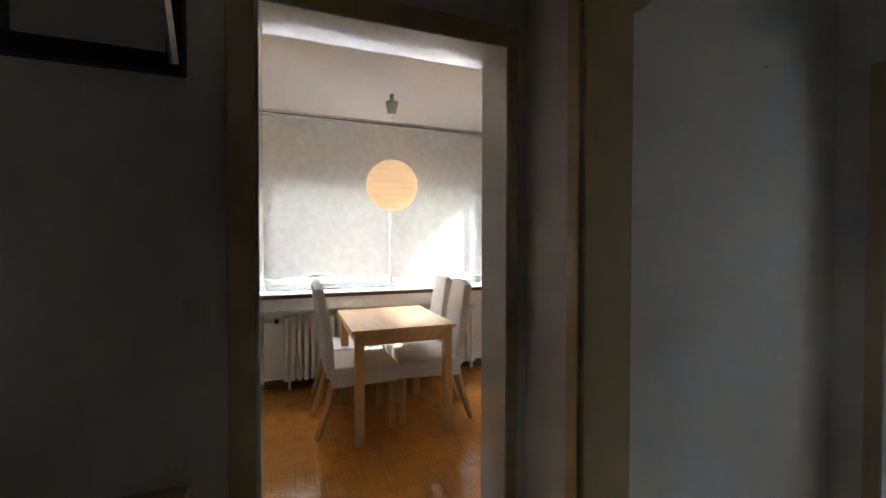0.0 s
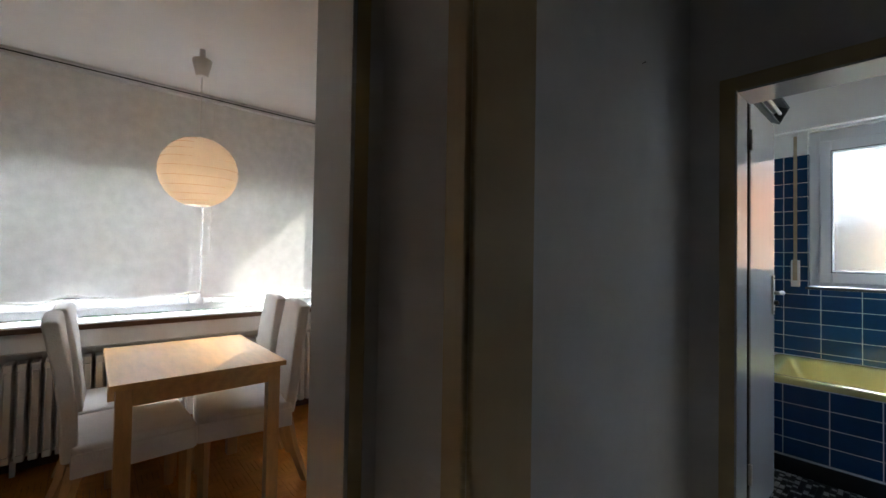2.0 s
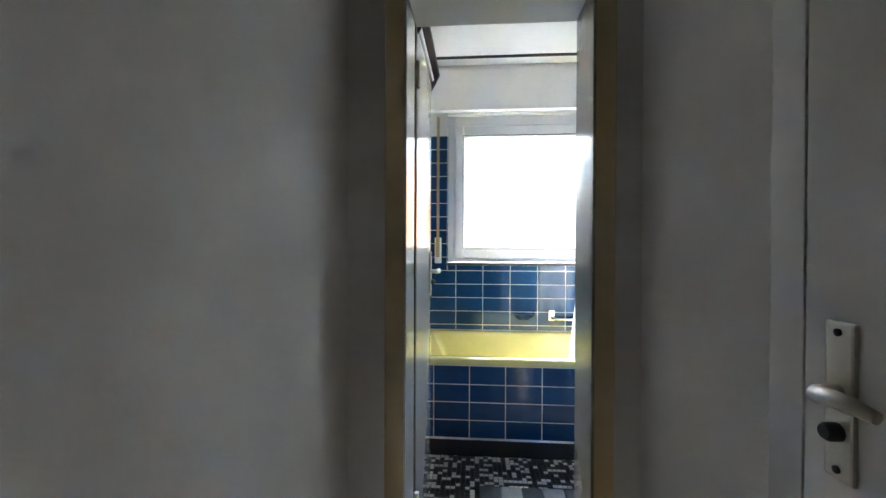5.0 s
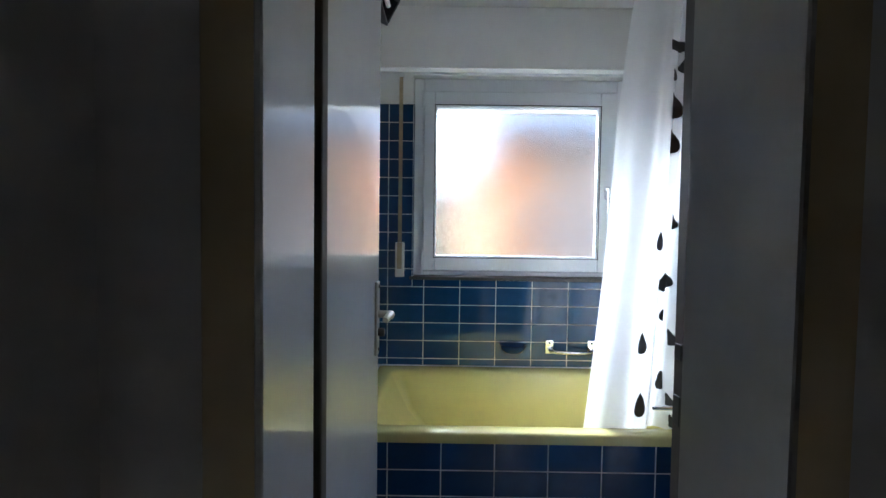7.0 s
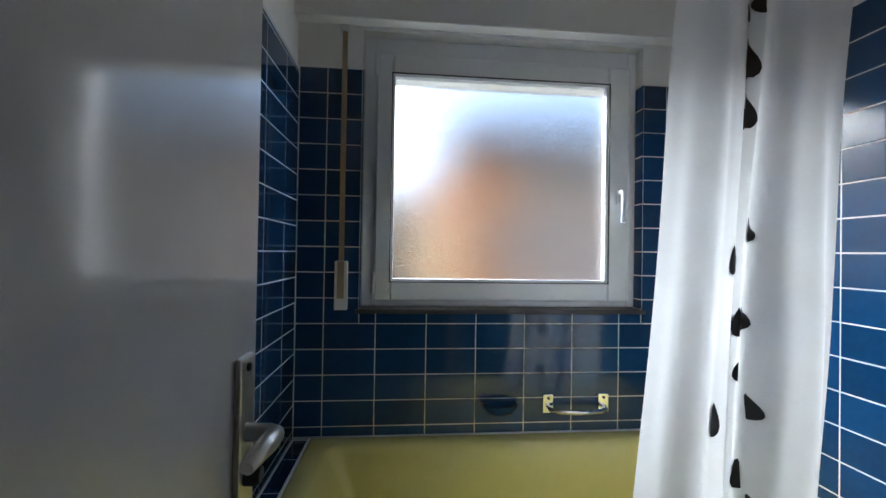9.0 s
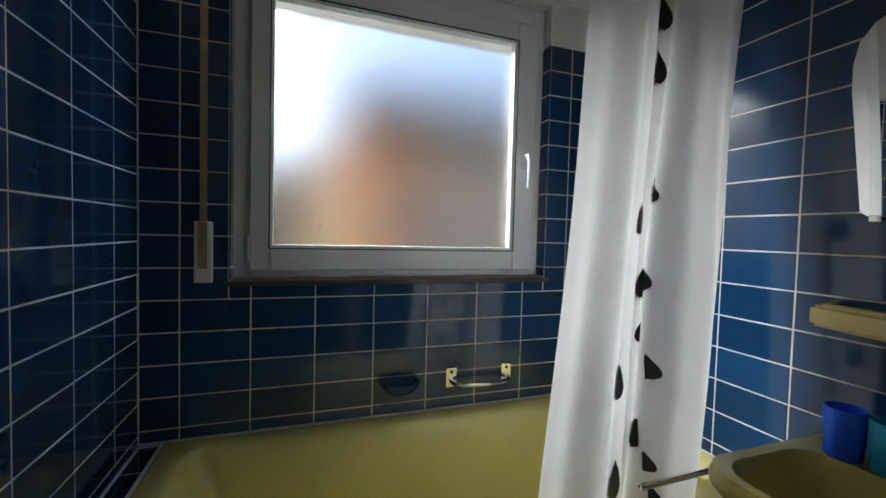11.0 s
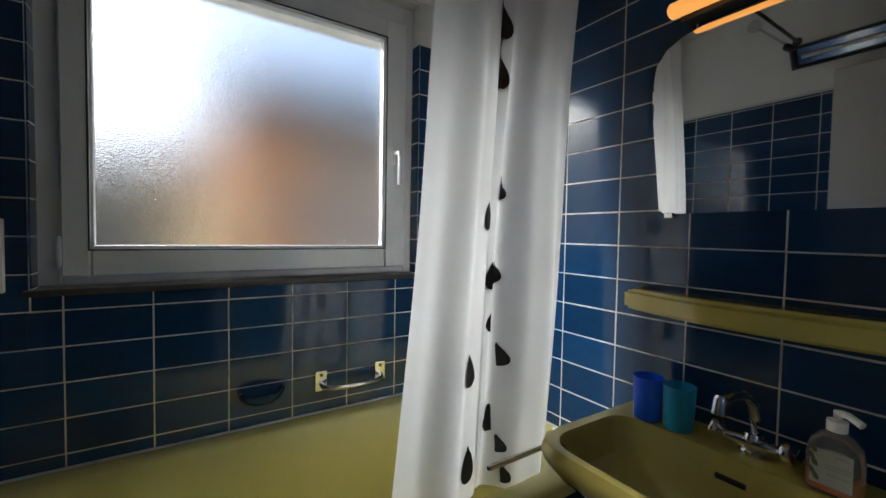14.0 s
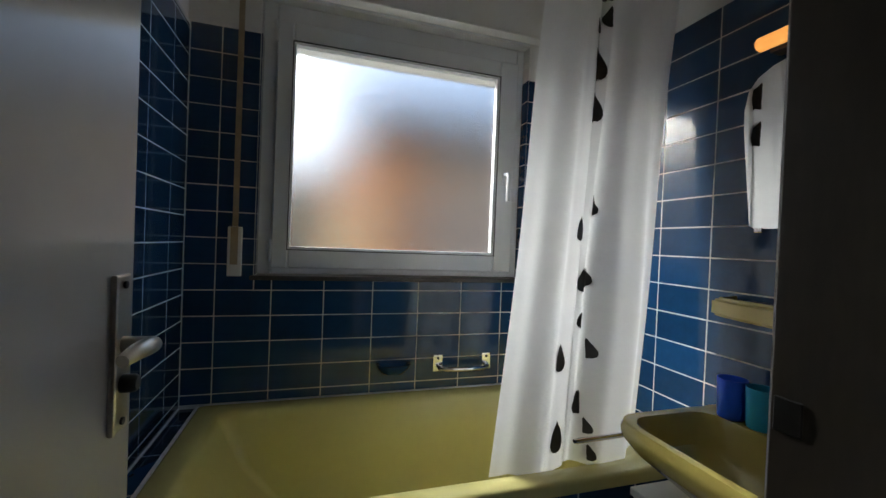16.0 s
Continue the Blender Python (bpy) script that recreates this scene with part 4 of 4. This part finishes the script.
for y in (-4.132, -2.37):
    part("foot", box(-2.66, -2.62, y - 0.012, y + 0.012, FLOOR, 0.021), RADIATOR, rad)

side = thing("sideboard", "white painted cabinet with a moulded top beside the pier", "cabinet")
part("body", box(-2.50, -1.75, -4.97, -4.64, FLOOR + 0.06, 0.70, 0.004), GLOSS, side)
part("top", box(-2.53, -1.72, -4.975, -4.60, 0.7005, 0.73, 0.008, 3), GLOSS, side, "moulded white top")
for x0, x1 in ((-2.49, -2.13), (-2.12, -1.76)):
    d = part("door_panel", box(x0, x1, -4.639, -4.62, FLOOR + 0.09, 0.69, 0.004), GLOSS, side)
    part("knob", tube([(x1 - 0.03, -4.62, 0.35), (x1 - 0.03, -4.59, 0.35)], 0.011, 12), ALU, d, "", True)
part("plinth", box(-2.49, -1.76, -4.97, -4.65, FLOOR, FLOOR + 0.059), BLACK, side)

# ---- entrance hall ----
sw = thing("light_switch", "off-white wall light switch beside the dining doorway", "light switch")
part("cover_plate", box(-0.13, -0.121, -4.405, -4.325, 1.005, 1.085, 0.004, 2), PLASTIC, sw)
part("rocker", box(-0.1208, -0.116, -4.392, -4.338, 1.018, 1.072, 0.003, 2), PLASTIC, sw)
rack = thing("coat_rack", "black framed wall coat rack with a metal strut", "coat rack")
part("frame", boxes((-0.129, -0.085, -4.425, -4.385, 1.69, 2.32), (-0.129, -0.085, -4.80, -4.755, 1.69, 2.32), (-0.129, -0.085, -4.755, -4.425, 1.69, 1.738), (-0.129, -0.085, -4.755, -4.425, 2.27, 2.32), bevel=0.003), BLACK, rack, "black lacquered frame")
for y in (-4.405, -4.777):
    part("strut", tube([(-0.084, y, 1.71), (0.10, y, 2.02)], 0.011, 4), ALU, rack, "slanting metal strut", True)
part("shelf_bar", tube([(0.10, -4.79, 2.03), (0.10, -4.39, 2.03)], 0.012), ALU, rack, "metal shelf bar", True)
shoe = thing("shoe_cabinet", "low beige wooden shoe cabinet against the hall wall", "cabinet")
part("body", box(-0.129, 0.12, -5.05, -4.40, FLOOR + 0.0, 0.54, 0.004), FRAME, shoe)
part("top", box(-0.129, 0.14, -5.07, -4.385, 0.5405, 0.562, 0.004, 2), FRAME, shoe)
for z0, z1 in ((-0.03, 0.24), (0.255, 0.53)):
    f = part("flap", box(0.1205, 0.134, -5.04, -4.41, z0, z1, 0.004), FRAME, shoe)
    part("pull", box(0.1345, 0.15, -4.76, -4.69, z1 - 0.04, z1 - 0.028, 0.002), ALU, f)
nail = thing("wall_nail", "small nail in the passage wall", "nail")
part("shank", tube([(0.075, -2.315, 1.95), (0.09, -2.315, 1.952)], 0.0015, 6), DARKMETAL, nail)
part("head", tube([(0.0901, -2.315, 1.952), (0.0915, -2.315, 1.952)], 0.004, 8), DARKMETAL, nail)

# ---- outside ----
tagged(new("ground", mesh("ground", box(-250, 250, -250, 250, -3.3, -3.0), GRASS)), "wide lawn below the windows", "ground", kind="structure")


def house(name, x0, x1, y0, y1, eave, ridge, wallmat, label):
    h = thing(name, label, "house")
    part("wall", box(x0, x1, y0, y1, -3.0, eave), wallmat, h)
    bm = bmesh.new()
    ym = (y0 + y1) / 2
    pts = [(x0 - 0.5, y0 - 0.6, eave), (x1 + 0.5, y0 - 0.6, eave), (x1 + 0.5, y1 + 0.6, eave), (x0 - 0.5, y1 + 0.6, eave), (x0 - 0.5, ym, ridge), (x1 + 0.5, ym, ridge)]
    v = [bm.verts.new(p) for p in pts]
    for f in ((0, 1, 5, 4), (2, 3, 4, 5), (0, 4, 3), (1, 2, 5), (0, 3, 2, 1)):
        bm.faces.new([v[i] for i in f])
    part("roof", bm, ROOF, h, "dark tiled roof")
    n = int((x1 - x0) // 2.2)
    for i in range(n):
        x = x0 + 0.9 + i * 2.2
        for z in (-1.9, 0.9):
            if z + 1.3 < eave:
                w = part("window", box(x, x + 1.0, y0 - 0.03, y0 + 0.05, z, z + 1.2), PVC, h)
                part("window_pane", box(x + 0.08, x + 0.92, y0 - 0.04, y0 - 0.031, z + 0.08, z + 1.12), BLACK, w)
    return h


# unseen wall, added to keep direct sun off the bathroom window
structure("wall_wing", box(-1.45, -1.08, 0.31, 2.4, -3.0, 4.4), FACADE, "added pale wall that keeps the sun off the bathroom window", "wall")
house("garage", -9.0, 0.7, 7.4, 12.0, 2.3, 3.3, GARAGE, "low grey-brown garage with a dark roof")
neighbour = house("neighbour_house", 1.5, 14.0, 7.0, 13.0, 3.3, 5.7, BRICK, "neighbouring brick house with a dark roof")
part("front_wall", box(2.75, 14.0, 6.93, 6.996, -3.0, 3.29), PINKRENDER, neighbour, "grey-pink rendered front")


def tree(x, y, height, spread, seed, low=0.35):
    r = random.Random(seed)
    t = thing("tree", "leafy garden tree outside the dining window", "tree", "garden trees")
    pts = [(x + 0.12 * r.uniform(-1, 1) * k, y + 0.12 * r.uniform(-1, 1) * k, -3.0 + height * 0.8 * k / 6) for k in range(7)]
    part("trunk", tube(pts, 0.2, 10, [0.22 - 0.028 * k for k in range(7)]), BARK, t, "", True)
    limbs = bmesh.new()
    ends = []
    for k in range(16):
        a, zz = r.uniform(0, 6.28), r.uniform(low, 0.85)
        s = Vector(pts[min(6, int(zz * 7))])
        e = s + Vector((math.cos(a), math.sin(a), r.uniform(0.1, 0.7))) * spread * r.uniform(0.5, 1.0)
        ends.append(e)
        seg = tube([s, (s + e) / 2 + Vector((0, 0, 0.1)), e], 0.05, 6, [0.06, 0.04, 0.012])
        me = bpy.data.meshes.new("limb_tmp")
        seg.to_mesh(me)
        limbs.from_mesh(me)
        bpy.data.meshes.remove(me)
        seg.free()
    part("limbs", limbs, BARK, t, "", True)
    verts, faces = [], []
    for k in range(2600):
        e = r.choice(ends)
        c = e + Vector((r.gauss(0, 0.5), r.gauss(0, 0.5), r.gauss(0, 0.42))) * spread * 0.42
        d = Vector((r.uniform(-1, 1), r.uniform(-1, 1), r.uniform(-0.6, 0.6))).normalized()
        w = d.orthogonal().normalized()
        s = r.uniform(0.05, 0.11)
        i = len(verts)
        verts += [c - d * s, c + w * s * 0.45, c + d * s, c - w * s * 0.45]
        faces.append((i, i + 1, i + 2, i + 3))
    me = bpy.data.meshes.new("crown")
    me.from_pydata(verts, [], faces)
    me.materials.append(LEAF)
    crown = new("crown", me)
    crown.parent = t
    tagged(crown, "uneven leafy crown")
    return t


tree(-6.4, -4.7, 6.5, 1.7, 5)
# added tree, placed so its crown shades the left part of the blind
tree(-6.6, -1.75, 8.6, 1.4, 11, 0.62)
tree(-6.7, -3.2, 6.0, 1.6, 23)
# added house: its corner and roof cut out the sun patch on the blind
house("pale_house", -17.0, -9.0, -9.0, 1.7, 6.1, 9.5, GREYFACADE, "added grey-beige house that shades part of the dining blind")


# ---- tiles, parquet and mosaic ----
TILE_CACHE = {}


def tile_mesh(w, h, mat, depth=0.006, cham=0.0016):
    key = (round(w, 4), round(h, 4), mat.name)
    if key not in TILE_CACHE:
        v = []
        for inset, d in ((0, 0), (0, depth - cham), (cham, depth)):
            v += [(inset, -d, inset), (w - inset, -d, inset), (w - inset, -d, h - inset), (inset, -d, h - inset)]
        f = [(8, 9, 10, 11)]
        for b in (0, 4):
            f += [(b + k, b + (k + 1) % 4, b + 4 + (k + 1) % 4, b + 4 + k) for k in range(4)]
        me = bpy.data.meshes.new("tile")
        me.from_pydata(v, [], f)
        me.materials.append(mat)
        TILE_CACHE[key] = me
    return TILE_CACHE[key]


def lay(parent, name, m, us, vs, mat, gap=0.0027, skip=None, depth=0.006):
    """Pieces between the joints us and vs; in the frame m they lie in x z and face -y."""
    r = random.Random(len(us) * 31 + len(vs))
    for u0, u1 in zip(us, us[1:]):
        for v0, v1 in zip(vs, vs[1:]):
            if (skip and skip(u0, u1, v0, v1)) or u1 - u0 < 0.012 or v1 - v0 < 0.012:
                continue
            ob = new(name, tile_mesh(u1 - u0 - gap, v1 - v0 - gap, mat, depth))
            ob.matrix_basis = m @ pose(u0 + gap / 2, r.uniform(-0.0003, 0.0003), v0 + gap / 2, r.uniform(-0.15, 0.15), 0, r.uniform(-0.12, 0.12))
            ob.parent = parent


def steps(a, b, start, pitch):
    out = [a]
    k = math.ceil((a - start) / pitch + 1e-6)
    while start + k * pitch < b - 1e-6:
        out.append(start + k * pitch)
        k += 1
    return out + [b]


part("grout_bed", boxes((0.012, 0.262, 0.0008, 0.0079, 0.5, 1.997), (1.43, 1.708, 0.0008, 0.0079, 0.5, 1.997), (0.262, 1.43, 0.0008, 0.0079, 0.5, 1.04)), GROUT, wall_n, "white tile grout")
part("grout_bed", box(0.0121, 0.0211, -0.83, 0.0004, 0.0, 1.997), GROUT, wall_w, "white tile grout")
part("grout_bed", box(1.6989, 1.7079, -1.487, 0.0004, 0.0, 1.997), GROUT, wall_e, "white tile grout")
part("grout_bed", boxes((0.2622, 0.2693, 0.0, 0.056, 1.058, 1.997), (1.4227, 1.4298, 0.0, 0.056, 1.058, 1.997)), GROUT, wall_n, "white tile grout")
rows_n = steps(0.56, 2.0, 1.0, 0.1)
lay(wall_n, "tile", pose(0, 0.006, 0), steps(0.0225, 0.2655, 0.13, 0.2), [z for z in rows_n if z > 0.99], TILE)
lay(wall_n, "tile", pose(0, 0.006, 0), steps(1.426, 1.6995, 1.53, 0.2), [z for z in rows_n if z > 0.99], TILE)
lay(wall_n, "tile", pose(0, 0.006, 0), steps(0.0225, 0.262, 0.13, 0.2), [z for z in rows_n if z < 1.11], TILE, skip=lambda a, b, c, d: d > 1.01)
lay(wall_n, "tile", pose(0, 0.006, 0), steps(0.0225, 1.6995, 0.13, 0.2), [z for z in rows_n if z < 1.01], TILE, skip=lambda a, b, c, d: b < 0.20)
lay(wall_n, "tile", pose(0, 0.006, 0), steps(0.2655, 1.426, 0.33, 0.2), [1.0, 1.041], TILE)
lay(wall_n, "tile", pose(0.266, 0, 0, 0, 0, 90), [-0.004, 0.054], [1.06] + [z for z in rows_n if z > 1.06], TILE, depth=0.004)
lay(wall_n, "tile", pose(1.426, 0, 0, 0, 0, -90), [-0.054, 0.004], [1.06] + [z for z in rows_n if z > 1.06], TILE, depth=0.004)
rows_s = steps(0.0, 2.0, 0.9, 0.1)
lay(wall_e, "tile", pose(1.704, 0, 0, 0, 0, -90), steps(0.0, 1.487, 0.147, 0.2), [z for z in rows_s if z > 0.45], TILE)
# unseen south wall tiling, added to cut light bounced onto the basin side
part("grout_bed", box(0.884, 1.7, -1.4815, -1.4748, 0.0, 1.997), GROUT, wall_s, "white tile grout")
lay(wall_s, "tile", pose(1.7, -1.480, 0, 0, 0, 180), steps(0.004, 0.81, 0.14, 0.2), rows_s, TILE)
lay(wall_w, "tile", pose(0.016, 0, 0, 0, 0, 90), steps(-0.82, -0.002, -0.158, 0.2), [z for z in steps(0.0, 1.985, 0.982, 0.099) if z > 0.45], TILE)
lay(panel, "tile", pose(0, -0.744, 0), steps(0.016, 1.704, 0.04, 0.2), [0.11, 0.21, 0.31, 0.41, 0.515], TILE)
lay(panel, "tile", pose(0, 0, 0.5465, -90, 0, 0), [0.0225, 0.0865], steps(-0.70, -0.004, -0.147, 0.2), TILE, depth=0.005)

# mosaic floor
r = random.Random(11)
verts, faces, mats = [], [], []
S = 0.024
for i in range(int(1.69 / S)):
    for j in range(int(0.94 / S)):
        x, y = 0.016 + i * S, -1.643 + j * S
        white = r.random() < 0.36
        if 0.3 < x < 0.80 and -1.42 < y < -1.0 and not (x > 0.49 and y > -1.44) and r.random() < 0.9:
            ob = new("mosaic_stone", tile_mesh(S - 0.0025, S - 0.0025, MOSW if white else MOSB, 0.004, 0.001))
            ob.matrix_basis = pose(x, y, -0.004, -90, 0, 0)
            ob.parent = floor_b
            continue
        k = len(verts)
        a, b, e = S - 0.0025, S - 0.0025, 0.001
        verts += [(x, y, -0.004), (x + a, y, -0.004), (x + a, y + b, -0.004), (x, y + b, -0.004), (x + e, y + e, 0), (x + a - e, y + e, 0), (x + a - e, y + b - e, 0), (x + e, y + b - e, 0)]
        faces += [(k + 4, k + 5, k + 6, k + 7)] + [(k + q, k + (q + 1) % 4, k + 4 + (q + 1) % 4, k + 4 + q) for q in range(4)]
        mats += [int(white)] * 5
me = bpy.data.meshes.new("mosaic")
me.from_pydata(verts, [], faces)
me.materials.append(MOSB), me.materials.append(MOSW)
me.polygons.foreach_set("material_index", mats)
mosaic = new("mosaic_stones", me)
mosaic.parent = floor_b
tagged(mosaic, "black and white mosaic stones", kind="stuff")

# parquet: blocks of five strips, turned from block to block
verts, faces = [], []
B = 0.125
strips = []
for i in range(int(2.59 / B)):
    for j in range(int(3.27 / B)):
        x, y = -2.715 + i * B, -4.975 + j * B
        for k in range(5):
            d = B / 5
            strips.append((x, y + k * d, B, d) if (i + j) % 2 else (x + k * d, y, d, B))
near = 0
for x, y, a, b in strips:
    if near < 290 and -1.35 < x < -0.5 and -3.95 < y < -3.15:
        near += 1
        ob = new("parquet_strip", tile_mesh(a - 0.0004, b - 0.0004, PARQUET, 0.008, 0.0006))
        ob.matrix_basis = pose(x, y, FLOOR - 0.008, -90, 0, 0)
        ob.parent = floor_d
        continue
    k = len(verts)
    a, b, e, z = a - 0.0004, b - 0.0004, 0.0006, FLOOR + r.uniform(-0.0003, 0.0002)
    verts += [(x, y, FLOOR - 0.008), (x + a, y, FLOOR - 0.008), (x + a, y + b, FLOOR - 0.008), (x, y + b, FLOOR - 0.008), (x + e, y + e, z), (x + a - e, y + e, z), (x + a - e, y + b - e, z), (x + e, y + b - e, z)]
    faces += [(k + 4, k + 5, k + 6, k + 7)] + [(k + q, k + (q + 1) % 4, k + 4 + (q + 1) % 4, k + 4 + q) for q in range(4)]
me = bpy.data.meshes.new("parquet")
me.from_pydata(verts, [], faces)
me.materials.append(PARQUET)
parq = new("parquet_strips", me)
parq.parent = floor_d
tagged(parq, "small oak parquet strips", kind="stuff")

# every thing's own point lies at its base
for ob in [o for o in scene.objects if o.type == "EMPTY" and o.parent is None and o.matrix_basis == Matrix()]:
    cs = [Vector(c) for o in ob.children_recursive if o.type == "MESH" for c in o.bound_box]
    lo = Vector([min(c[i] for c in cs) for i in range(3)])
    hi = Vector([max(c[i] for c in cs) for i in range(3)])
    base = Vector(((lo.x + hi.x) / 2, (lo.y + hi.y) / 2, lo.z))
    ob.matrix_basis = Matrix.Translation(base)
    for o in ob.children:
        o.matrix_parent_inverse = Matrix.Translation(-base)
